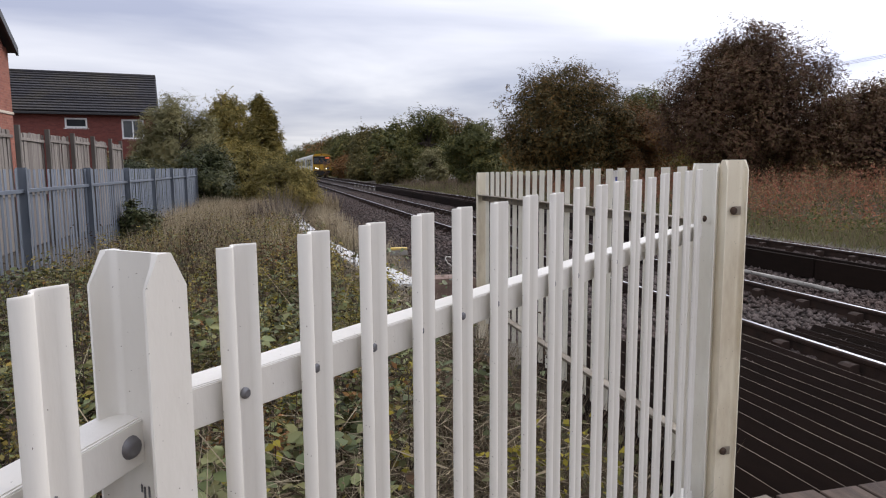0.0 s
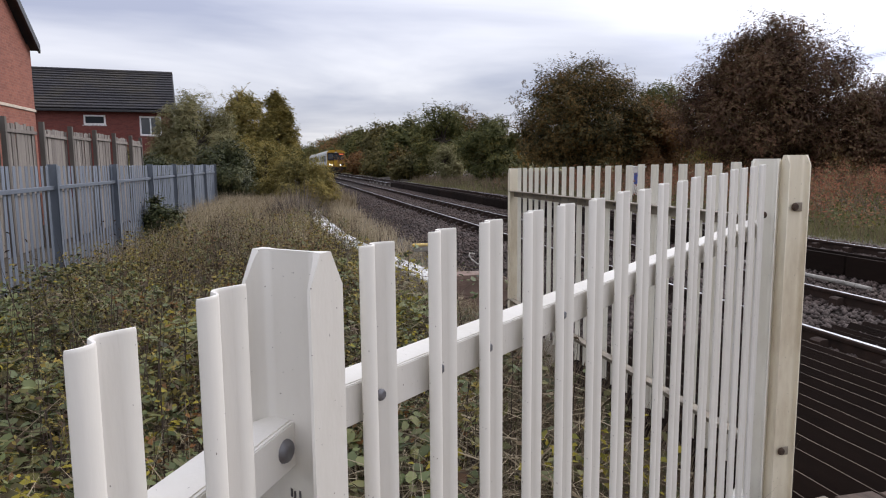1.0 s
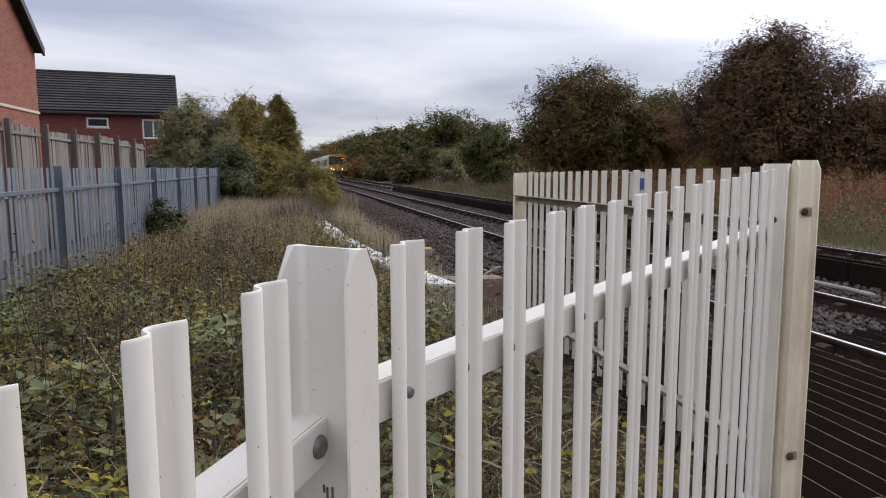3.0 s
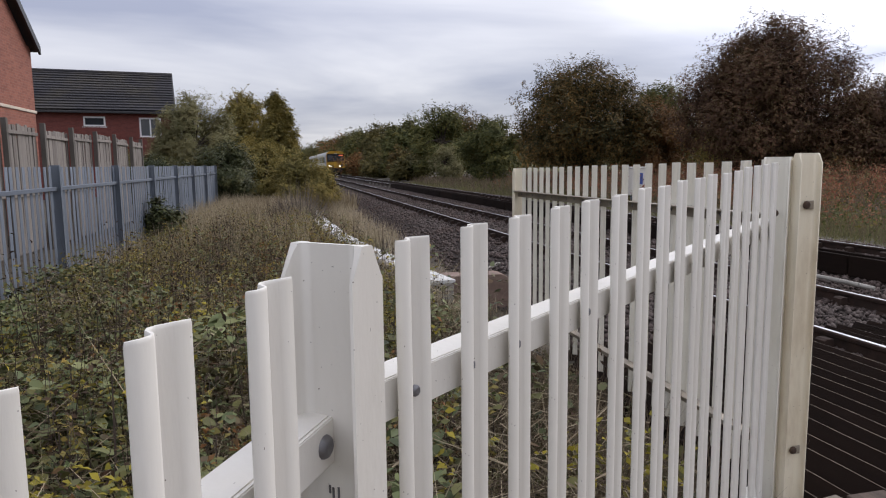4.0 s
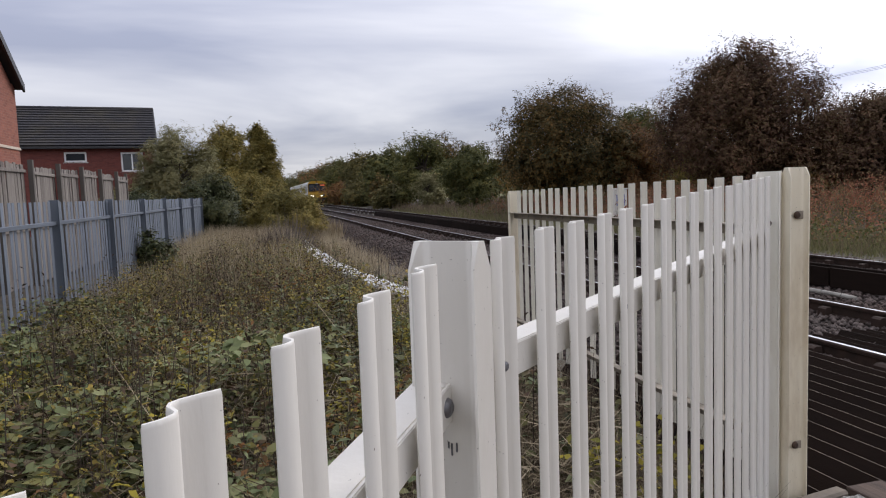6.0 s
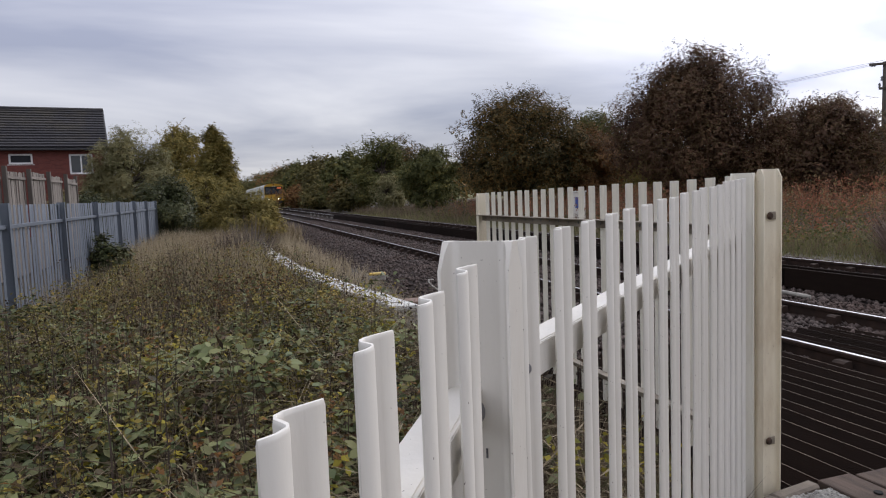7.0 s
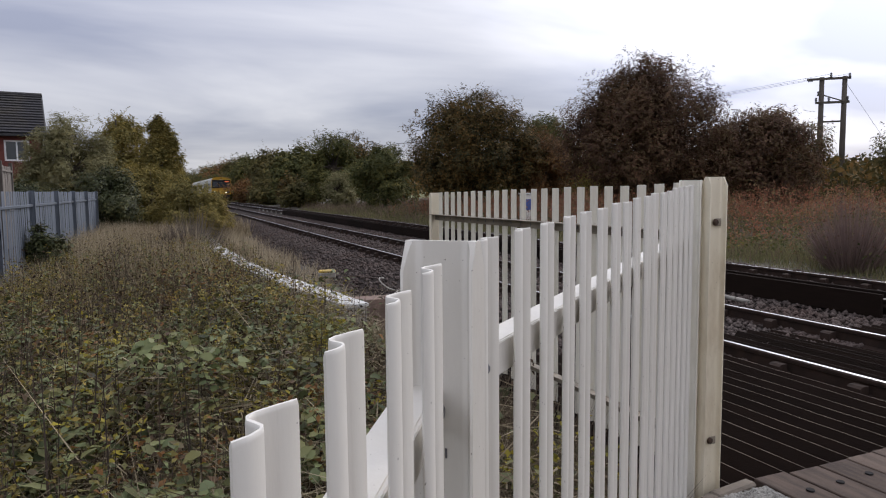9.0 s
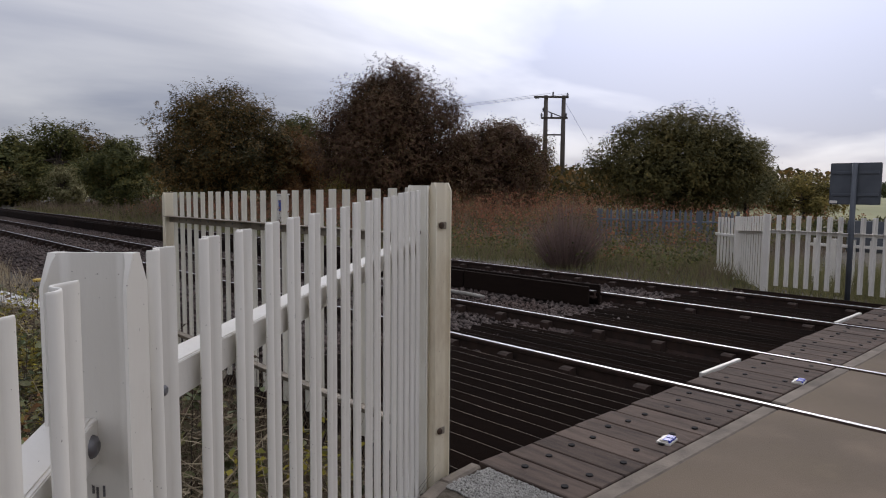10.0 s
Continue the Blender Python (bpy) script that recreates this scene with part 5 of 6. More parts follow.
def grasses():
    # dry straw across the verge, thicker further off
    q = patch(-2.4, 2.15, 0.6, 27, 62000, lambda x, y: behind_fence(x, y) & (RNG.random(len(x)) < (0.22 + 0.78 * smooth(5, 11, y)) * (0.25 + 0.75 * lump(x * 0.8 + 3, y * 0.8))))
    tall = (0.28 + 0.30 * smooth(6, 11, q[:, 1])) * (1 - 0.62 * smooth(0.1, 1.5, q[:, 0]) * smooth(5, 9, q[:, 1]))
    tagged(cloud("dry_grass", blade_verts(q, tall, 0.9, 0.007 + 0.0006 * q[:, 1]), 3, STRAW), "straw-coloured dry grass on the verge", "dry grass", kind="stuff")
    # fallen straw over the brambles
    n = 15000
    q = patch(-2.3, 2.2, 0.8, 9, n, behind_fence)
    q[:, 2] += 0.10 + 0.52 * RNG.random(len(q)) * (0.5 + 0.5 * lump(q[:, 0], q[:, 1]))
    a = RNG.random(len(q)) * 6.283
    e = q + np.stack([np.cos(a), np.sin(a), RNG.normal(size=len(q)) * 0.4], axis=1) * (0.15 + 0.55 * RNG.random(len(q)) ** 2)[:, None]
    s = RNG.normal(size=q.shape) * 0.0022
    k = behind_fence(e[:, 0], e[:, 1]) & (e[:, 0] < 2.0)
    q, e, s = q[k], e[k], s[k]
    tagged(cloud("fallen_straw", np.stack([q - s, q + s, e], axis=1), 3, PALESTRAW), "bent dead grass stalks lying across the brambles", "dry grass", kind="stuff")
    # dark thin twigs through it
    q = patch(-2.3, 2.2, 0.8, 12, 9000, behind_fence)
    s = np.array([0.001, 0.001, 0.0026])
    q[:, 2] += 0.02 + 0.3 * RNG.random(len(q))
    a = RNG.random(len(q)) * 6.283
    e = q + np.stack([np.cos(a), np.sin(a), 0.3 + RNG.normal(size=len(q)) * 0.6], axis=1) * (0.12 + 0.3 * RNG.random(len(q)))[:, None]
    k = behind_fence(e[:, 0], e[:, 1]) & (e[:, 0] < 2.0)
    q, e = q[k], e[k]
    tagged(cloud("dead_twigs", np.stack([q - s, q + s, e], axis=1), 3, TWIG), "thin dead brown twigs through the brambles", "twigs", kind="stuff")
    # green tufts
    q = patch(-2.4, 2.15, 0.6, 16, 14000, behind_fence)
    tagged(cloud("rank_grass", blade_verts(q, 0.30, 0.8, 0.008), 3, GREENGRASS), "rank green grass among the weeds", "grass", kind="stuff")
    # standing dead stems with seed heads and leaves
    q = patch(-1.9, 1.9, 3.6, 15, 2800, lambda x, y: behind_fence(x, y) & (RNG.random(len(x)) < 1.1 - 0.8 * smooth(0.4, 1.6, x)))
    tip_h = 0.50 + 0.40 * RNG.random(len(q))
    b = blade_verts(q, tip_h, 0.32, 0.014)
    tagged(cloud("dead_stems", b, 3, WEEDSTEM), "standing dead brown weed stems", "stems", kind="stuff")
    t = np.repeat(b[::2, 2, :], 9, axis=0)
    f = np.repeat(q[::2], 9, axis=0)
    u = RNG.random(len(t))[:, None] ** 0.6
    lf = f + (t - f) * u + RNG.normal(size=t.shape) * 0.035
    tagged(cloud("weed_leaves", leaf_verts(lf, 0.034, 0.1, 0.5), 4, L_DEAD), "withered brown and ochre weed leaves", "weeds", kind="stuff")
    # low bushy weeds in patches
    for nm, lm, n_c, txt in (("olive_weeds", L_OLIVE, 100, "olive-green bushy weeds on the verge"), ("brown_weeds", L_DEAD, 90, "brown withered bushy weeds on the verge"), ("green_weeds", L_BRAMBLE, 110, "green bushy weeds on the verge")):
        c = patch(-2.2, 1.3, 4.2, 19, n_c, behind_fence)
        m = 230
        q = np.repeat(c, m, axis=0)
        u = RNG.normal(size=q.shape) * np.array([0.16, 0.16, 0.15])
        q = q + u
        q[:, 2] += np.repeat(0.22 + 0.28 * RNG.random(len(c)), m)
        tagged(cloud(nm, leaf_verts(q, 0.036, 0.2, 0.55), 4, lm), txt, "weeds", kind="stuff")
    # a few yellowing plants
    q = patch(-2.3, 1.8, 2.6, 10, 80, behind_fence)
    q = np.repeat(q, 34, axis=0) + RNG.normal(size=(len(q) * 34, 3)) * np.array([0.09, 0.09, 0.09])
    q[:, 2] += 0.48
    tagged(cloud("yellow_weeds", leaf_verts(q, 0.045, 0.3), 4, L_YELLOW), "yellowing weeds standing in the brambles", "weeds", kind="stuff")
    # deep pale straw behind the weeds
    q = patch(-2.2, 1.25, 9.5, 27, 30000, lambda x, y: RNG.random(len(x)) < smooth(9.5, 14, y + 1.2 * np.sin(x * 1.9)) * (0.35 + 0.65 * lump(x * 1.1 + 2, y * 0.6)))
    h = (0.46 + 0.30 * lump(q[:, 0] * 1.4, q[:, 1] * 0.7)) * (1 - 0.35 * smooth(0.6, 1.25, q[:, 0]))
    tagged(cloud("tall_straw", blade_verts(q, h, 0.75, 0.010 + 0.0006 * q[:, 1]), 3, PALESTRAW), "deep bleached grass standing behind the weeds", "dry grass", kind="stuff")
    # thin pale dead stalks that stand out of the brambles
    q = patch(-2.3, 1.9, 2.2, 13, 3200, lambda x, y: behind_fence(x, y) & (RNG.random(len(x)) < 0.3 + 0.7 * lump(x * 1.7 + 1, y * 1.2)))
    tagged(cloud("pale_stalks", blade_verts(q, 0.50 + 0.18 * lump(q[:, 0], q[:, 1]), 0.7, 0.0065), 3, PALESTRAW), "thin bleached stalks standing in the brambles", "stems", kind="stuff")
    # branching weeds: a bent stem with side shoots that carry small leaves
    root = patch(-2.1, 1.5, 3.2, 15.5, 1150, lambda x, y: behind_fence(x, y) & (RNG.random(len(x)) < (0.35 + 0.65 * lump(x * 1.3, y * 0.9 + 1)) * (1.05 - 0.6 * smooth(0.8, 1.5, x))))
    n = len(root)
    top = root + np.stack([RNG.normal(size=n) * 0.10, RNG.normal(size=n) * 0.10, (0.52 + 0.42 * RNG.random(n)) * (0.75 + 0.35 * lump(root[:, 0], root[:, 1]))], axis=1)
    stem, lv = [], []
    sd = RNG.normal(size=(n, 3)) * 0.0035; sd[:, 2] = 0
    stem.append(np.stack([root - sd, root + sd, top], axis=1))
    for k in range(9):
        u = 0.35 + 0.6 * RNG.random(n)[:, None]
        a = root + (top - root) * u
        ang = RNG.random(n) * 6.283
        ln = (0.10 + 0.16 * RNG.random(n)) * (1.2 - u[:, 0])
        b = a + np.stack([np.cos(ang) * ln * 0.8, np.sin(ang) * ln * 0.8, ln * 0.9 + 0.02], axis=1)
        stem.append(np.stack([a - sd * 0.6, a + sd * 0.6, b], axis=1))
        for j in range(4):
            lv.append(a + (b - a) * (0.3 + 0.75 * RNG.random(n)[:, None]) + RNG.normal(size=(n, 3)) * 0.014)
    tagged(cloud("weed_stems", np.concatenate(stem), 3, WEEDSTEM), "branching brown weed stems on the verge", "stems", kind="stuff")
    lv = np.concatenate(lv)
    pick = lump(lv[:, 0] * 0.9 + 4, lv[:, 1] * 0.8) + 0.25 * RNG.normal(size=len(lv))
    for nm, lm, k, txt in (("ochre_weed_leaves", L_OLIVE, pick < 0.55, "ochre and olive leaves of tall verge weeds"), ("russet_weed_leaves", L_RUST, pick > 0.85, "russet withered leaves of tall verge weeds"), ("green_weed_leaves", L_FRESH, (pick >= 0.55) & (pick <= 0.85), "green leaves of tall verge weeds")):
        tagged(cloud(nm, leaf_verts(lv[k], 0.040, 0.35, 0.55), 4, lm), txt, "weeds", kind="stuff")
    # rank tussocks along the foot of the fence beside the track
    q = patch(1.55, 2.24, 2.9, 6.7, 5200, behind_fence_foot)
    tagged(cloud("fence_foot_grass", blade_verts(q, 0.42, 0.8, 0.008), 3, WEEDSTRAW), "brown rank grass along the foot of the cream fence", "dry grass", kind="stuff")
    q = patch(1.55, 2.24, 2.9, 6.7, 1800, behind_fence_foot)
    q[:, 2] += 0.05 + 0.30 * RNG.random(len(q))
    tagged(cloud("fence_foot_leaves", ovate_verts(q, 0.06, 0.3), 6, L_IVY), "dark leaves along the foot of the cream fence", "weeds", kind="stuff")
    # strip between trough and ballast
    q = patch(1.9, 3.3, 8.6, 45, 13000, lambda x, y: RNG.random(len(x)) < (1 - smooth(2.3, 3.2, x)) * lump(x * 1.5, y * 0.9), 1.3)
    tagged(cloud("ballast_edge_grass", blade_verts(q, 0.13 + 0.012 * np.minimum(q[:, 1], 22), 0.9, 0.008 + 0.0005 * q[:, 1]), 3, PALESTRAW), "dry grass at the edge of the ballast", "dry grass", kind="stuff")
    q = patch(-2.0, 3.2, 27, 110, 14000, None, 1.5)
    tagged(cloud("far_verge_grass", blade_verts(q, 0.6, 0.7, 0.05), 3, STRAW), "far dry grass along the line", "dry grass", kind="stuff")
    # east side
    q = patch(10.9, 15.0, 3.0, 60, 42000, lambda x, y: (RNG.random(len(x)) < smooth(10.8, 11.6, x)) & (y > 2.7), 1.5)
    tagged(cloud("lineside_grass", blade_verts(q, 0.10 + 0.20 * smooth(11.0, 12.5, q[:, 0]), 0.8, 0.010 + 0.0006 * q[:, 1]), 3, GREENGRASS), "dull green grass beyond the far rail", "grass", kind="stuff")
    q = patch(11.2, 30.0, 5.6, 60, 50000, lambda x, y: (RNG.random(len(x)) < smooth(10.9, 12.5, x)), 1.3)
    tagged(cloud("lineside_straw", blade_verts(q, 0.38 + 0.15 * smooth(14, 24, q[:, 1]), 0.7, 0.010 + 0.0006 * q[:, 1]), 3, WEEDSTRAW), "pale seeding grass beyond the far rail", "dry grass", kind="stuff")
    q = patch(12.2, 30, 8.0, 38, 10000, lambda x, y: RNG.random(len(x)) < 0.12 + 0.88 * smooth(11, 19, y + 0.25 * (15 - x)) * lump(x * 0.7, y * 0.7), 1.2)
    b = blade_verts(q, 0.62 + 0.42 * smooth(10, 17, q[:, 1]), 0.25, 0.02)
    tagged(cloud("willowherb_stems", b, 3, TWIG), "tall brown willowherb stems", "stems", kind="stuff")
    f, t = np.repeat(q, 16, axis=0), np.repeat(b[:, 2, :], 16, axis=0)
    lf = f + (t - f) * (0.25 + 0.75 * RNG.random(len(t)))[:, None] + RNG.normal(size=t.shape) * 0.07
    tagged(cloud("willowherb", leaf_verts(lf, 0.085, 0.0, 0.4), 4, L_FIRE), "reddish autumn willowherb beyond the tracks", "weeds", kind="stuff")
    q = patch(11.4, 26, 6.5, 45, 9000, None, 1.4)
    q = np.repeat(q, 3, axis=0) + RNG.normal(size=(len(q) * 3, 3)) * 0.12
    q[:, 2] += 0.35
    tagged(cloud("scrub_leaves", leaf_verts(q, 0.075, 0.1), 4, L_GREEN), "low olive scrub leaves beyond the tracks", "weeds", kind="stuff")


grasses()

shrub = thing("shrub", "bare purplish-brown twiggy shrub beyond the far rail", "shrub", at=(11.9, 9.1, -0.2))
twigs(shrub, 0, 0, 0, 1.85, 1.8, 1050, mat("purple_twig", (0.24, 0.165, 0.14), (0.12, 0.08, 0.07), 8, 0.9, by="island", bump=0), 5)
q = np.random.default_rng(3).normal(size=(320, 3)) * np.array([0.45, 0.45, 0.36]) + np.array([0, 0, 0.75])
tagged(cloud("leaf_cover", leaf_verts(q, 0.05), 4, L_MAROON, shrub), kind="stuff")

bare = thing("shrub", "bare grey twiggy shrub at the edge of the ballast", "shrub", at=(0.75, 19.0, -0.4))
twigs(bare, 0, 0, 0, 1.75, 1.7, 900, mat("grey_twig", (0.20, 0.165, 0.135), (0.10, 0.08, 0.066), 8, 0.9, by="island", bump=0), 15)
twigs(bare, -0.7, -1.2, 0, 1.3, 1.3, 500, WEEDSTEM, 16)

# ---- cable trough beside the ballast ----
trough = thing("cable_trough", "pale concrete cable trough with loose lids beside the ballast", "cable trough")
path = [Vector((2.08, 8.35, 0)), Vector((1.84, 10.0, 0)), Vector((1.56, 12.0, 0)), Vector((1.36, 14.2, 0)), Vector((1.24, 17.5, 0)), Vector((1.20, 22.0, 0))]
lid = mesh_of("lid", boxm(-0.17, 0.17, 0.004, 0.90, -0.05, 0.0, 0.008), TROUGHM)
bod = mesh_of("channel", boxm(-0.15, 0.15, 0.0, 0.905, -0.36, -0.052, 0.006), CONC)
for a, b in zip(path, path[1:]):
    d = b - a
    n = max(1, round(d.length / 0.905))
    ang = math.degrees(math.atan2(d.y, d.x)) - 90
    for k in range(n):
        p = a + d * (k / n)
        piece("channel", bod, trough, pose(p.x, p.y, 0.03, 0, 0, ang))
        piece("lid", lid, trough, pose(p.x + random.uniform(-0.012, 0.012), p.y, 0.03 + random.uniform(0, 0.012), random.uniform(-0.5, 0.5), random.uniform(-1.2, 1.2), ang + random.uniform(-0.8, 0.8)))

# yellow marker block
yb = thing("marker_block", "yellow-painted timber marker lying beside the ballast", "marker block", at=(2.80, 12.95, -0.12), rz=-5)
bm = bmesh.new()
box(bm, -0.16, 0.16, -0.05, 0.05, -0.10, -0.004, 0.01)
part("foot", bm, CONC, yb)
bm = bmesh.new()
box(bm, -0.16, 0.16, -0.05, 0.05, 0, 0.05, 0.012)
part("block", bm, mat("faded_yellow_paint", (0.62, 0.42, 0.08), (0.5, 0.36, 0.12), 8, 0.6, stain=(0.5, 0.45, 0.35), stain_amt=0.5), yb)

# weathered headwall at the trough's end
hw = thing("headwall", "brown-stained concrete headwall with a rounded end", "headwall", at=(2.2, 9.0, -0.72))
bm = bmesh.new()
prof = [(0, 0), (1.02, 0), (1.02, 0.45)] + [(0.84 + 0.18 * math.cos(a), 0.50 + 0.18 * math.sin(a)) for a in (0.0, 0.4, 0.8, 1.2, 1.57)] + [(0, 0.69)]
a_ = [bm.verts.new((x, 0, z)) for x, z in prof]
b_ = [bm.verts.new((x, 0.34, z)) for x, z in prof]
for i in range(len(prof)):
    bm.faces.new((a_[i], a_[(i + 1) % len(prof)], b_[(i + 1) % len(prof)], b_[i]))
bm.faces.new(a_[::-1]); bm.faces.new(b_)
bmesh.ops.bevel(bm, geom=list(bm.edges), offset=0.012, segments=1, affect="EDGES")
bmesh.ops.recalc_face_normals(bm, faces=bm.faces)
part("wall_block", bm, mat("brown_stained_concrete", (0.21, 0.14, 0.11), (0.13, 0.09, 0.07), 5, 0.9, 0, 0.6, 50, stain=(0.27, 0.22, 0.18), stain_amt=0.6, stain_scale=3), hw)

# thin pale cable loops on the ballast
bm = bmesh.new()
pts = [Vector((2.9 + 0.25 * math.sin(k * 0.5) + 0.05 * k, 9.4 + 0.14 * k, -0.06 + 0.07 * math.sin(k * 0.8))) for k in range(12)]
for p, q in zip(pts, pts[1:]):
    rod(bm, p, q, 0.012, 0.012, 6)
tagged(part("loose_cable", bm, CONC), "pale loose cable looping over the ballast edge", "cable")

# ---- equipment case beyond the tracks ----
case = thing("equipment_case", "small white trackside equipment case with a blue plate", "equipment case", at=(12.6, 22.4, -0.2))
bm = bmesh.new()
box(bm, -0.25, 0.25, -0.18, 0.18, 0.45, 1.42, 0.02)
part("body", bm, WHITE, case)
part("lid", boxm(-0.28, 0.28, -0.21, 0.21, 1.422, 1.47, 0.012), WHITE, case)
part("blue_plate", boxm(-0.18, 0.14, -0.186, -0.1805, 0.85, 1.25), plain("blue_plate", (0.05, 0.09, 0.3), 0.4), case, "plain blue plate")
bm = bmesh.new()
for s in (-0.18, 0.18):
    box(bm, s - 0.03, s + 0.03, -0.05, 0.05, 0, 0.45)
part("stand", bm, GALV, case)


# ---- far side of the crossing ----
far = thing("palisade_fence", "white-painted steel palisade fence on the far side", "fence", "crossing fences")
steel_post(far, 11.34, 4.74, 1.10, -0.3, radians(0), WHITE)
palisade_bay(far, (11.32, 4.66), radians(-92), 0.12, 27, 0.15, 1.085, 0.0, -0.05, (0.85,), 0.0, (0.0, 4.2), 1, WHITE, bolts=False, prof=[(x * 0.78, y) for x, y in PALE_PROF])
palisade_bay(far, (11.38, 4.80), math.atan2(0.97, 1.29), 0.13, 10, 0.15, 1.07, -0.05, -0.15, (0.82,), -0.05, (0.0, 1.6), -1, WHITE, bolts=False, prof=[(x * 0.78, y) for x, y in PALE_PROF])
steel_post(far, 12.69, 5.79, 1.0, -0.3, radians(36), WHITE)
gate = thing("wicket_gate", "white steel wicket gate with upright bars", "gate", at=(12.74, 5.86, -0.1), rz=52)
for z0, z1 in ((0.0, 0.05), (0.70, 0.75)):
    bm = bmesh.new()
    box(bm, 0.0, 0.72, -0.02, 0.02, z0, z1, 0.004)
    part("gate_rail", bm, WHITE, gate)
gb = mesh_of("gate_bar", boxm(-0.028, 0.028, -0.012, 0.012, -0.05, 1.06, 0.004), WHITE)
for k in range(6):
    piece("gate_bar", gb, gate, pose(0.05 + k * 0.125, -0.034, 0))
part("latch_plate", boxm(0.02, 0.26, -0.064, -0.048, 0.40, 0.70, 0.004), WHITE, gate)

# inner low fence seen through the bars
inner = thing("railing", "low white railing with grey panels behind the far fence", "railing")
bm = bmesh.new()
box(bm, 12.9, 12.94, -0.5, 4.6, 0.52, 0.57, 0.004)
part("top_bar", bm, WHITE, inner)
ib = mesh_of("bar", boxm(-0.035, 0.035, -0.035, 0.035, -0.2, 0.66, 0.004), WHITE)
for k in range(17):
    piece("bar", ib, inner, pose(12.92, 4.5 - k * 0.29, 0))
for k in range(4):
    part("panel", boxm(13.0, 13.04, 3.5 - k * 0.85, 4.05 - k * 0.85, 0.45, 0.98, 0.006), SIGNBACK, inner, "plain grey panel")

gf = thing("palisade_fence", "dark grey steel palisade fence behind the weeds", "fence")
fa, fb = Vector((18.3, 8.2, -0.12)), Vector((17.55, 12.1, -0.12))
d = (fb - fa); ang = math.atan2(d.y, d.x)
gp2 = bmesh.new()
prism(gp2, [(-0.033, -0.004), (0.033, -0.004), (0.033, 0.004), (-0.033, 0.004)], -0.3, 1.02)
box(gp2, -0.012, 0.012, -0.004, 0.004, 1.02, 1.07)
gp2 = mesh_of("pale", gp2, GALV)
k = 0
while k * 0.155 < d.length:
    p = fa + d.normalized() * (k * 0.155)
    piece("pale", gp2, gf, pose(p.x, p.y, p.z, 0, random.uniform(-1.2, 1.2), math.degrees(ang)))
    k += 1
for k in range(5):
    p = fa + d * k / 4
    piece("post", gpost, gf, pose(p.x, p.y, -0.93, 0, 0, math.degrees(ang)))
ob = part("fence_rail", boxm(0, d.length, 0.006, 0.04, 0.72, 0.77, 0.003), GALV, gf)
ob.matrix_basis = Matrix.Translation(fa) @ Matrix.Rotation(ang, 4, "Z")

sg = thing("road_sign", "grey back of a square road sign on a post", "road sign", at=(10.98, 3.42, 0))
bm = bmesh.new()
rod(bm, (0, 0, -0.3), (0, 0, 1.88), 0.038, 0.038, 12)
part("pole", bm, SIGNBACK, sg)
bm = bmesh.new()
box(bm, 0.045, 0.055, -0.33, 0.33, 1.28, 1.88, 0.012)
part("sign_plate", bm, SIGNBACK, sg)
for zz in (1.42, 1.74):
    part("channel", boxm(0.028, 0.046, -0.30, 0.30, zz - 0.02, zz + 0.02, 0.003), SIGNBACK, sg)
part("clip", boxm(0.030, 0.0445, 0.22, 0.32, 1.295, 1.335, 0.003), WHITE, sg)

# ---- twin power poles and wires ----
poles = thing("power_pole", "twin timber power poles with crossarms and insulators", "power pole", at=(49.55, 38.5, 0.3), rz=-42)
for s in (-0.8, 0.8):
    bm = bmesh.new()
    rod(bm, (s, 0, -0.3), (s, 0, 9.75), 0.24, 0.18, 10)
    part("pole", bm, POLEWOOD, poles)
arm = boxm(-1.9, 1.2, -0.24, -0.12, 9.5, 9.68, 0.01)
part("crossarm", arm, POLEWOOD, poles)
part("crossarm", boxm(-1.25, 1.15, -0.24, -0.12, 7.65, 7.83, 0.01), POLEWOOD, poles)
part("crossarm", boxm(-0.9, 0.9, 0.13, 0.22, 6.2, 6.34, 0.01), POLEWOOD, poles)
bm = bmesh.new()
rod(bm, (-0.8, 0, 8.4), (0.8, 0, 7.8), 0.05, 0.05, 6)
part("brace", bm, POLEWOOD, poles)
ins = bmesh.new()
for k in range(3):
    rod(ins, (0, 0, 0.12 * k), (0, 0, 0.12 * k + 0.06), 0.12, 0.08, 8)
    rod(ins, (0, 0, 0.12 * k + 0.06), (0, 0, 0.12 * k + 0.12), 0.05, 0.05, 8)
ins = mesh_of("insulator", ins, BOLT)
for px, pz, rx in ((-1.8, 9.5, 90), (-0.2, 9.7, 0), (1.1, 9.6, 0), (-1.2, 7.8, 0), (-0.3, 7.82, 0), (1.0, 7.82, 0), (-1.05, 8.3, 25)):
    piece("insulator", ins, poles, pose(px, -0.18, pz, 0, rx if rx == 90 else 0, 0))
for k, (px, pz) in enumerate(((-1.8, 9.6), (-0.2, 9.95), (1.1, 9.9))):
    w = poles.matrix_basis @ Vector((px, -0.18, pz))
    e = Vector((w.x - 30, w.y + 85, 8.2))
    bm = bmesh.new()
    prev = None
    for j in range(13):
        t = j / 12
        p = w.lerp(e, t) - Vector((0, 0, 2.0 * math.sin(math.pi * t) * 0.6))
        if prev is not None:
            rod(bm, prev, p, 0.011, 0.011, 4)
        prev = p
    tagged(part("overhead_wire", bm, BOLT), "thin dark overhead power wire", "wire", "overhead wires")
bm = bmesh.new()
rod(bm, poles.matrix_basis @ Vector((0.85, 0, 9.3)), (56.5, 35.0, -0.2), 0.014, 0.014, 4)
tagged(part("stay_wire", bm, BOLT), "steel stay wire from the poles to the ground", "wire", "overhead wires")

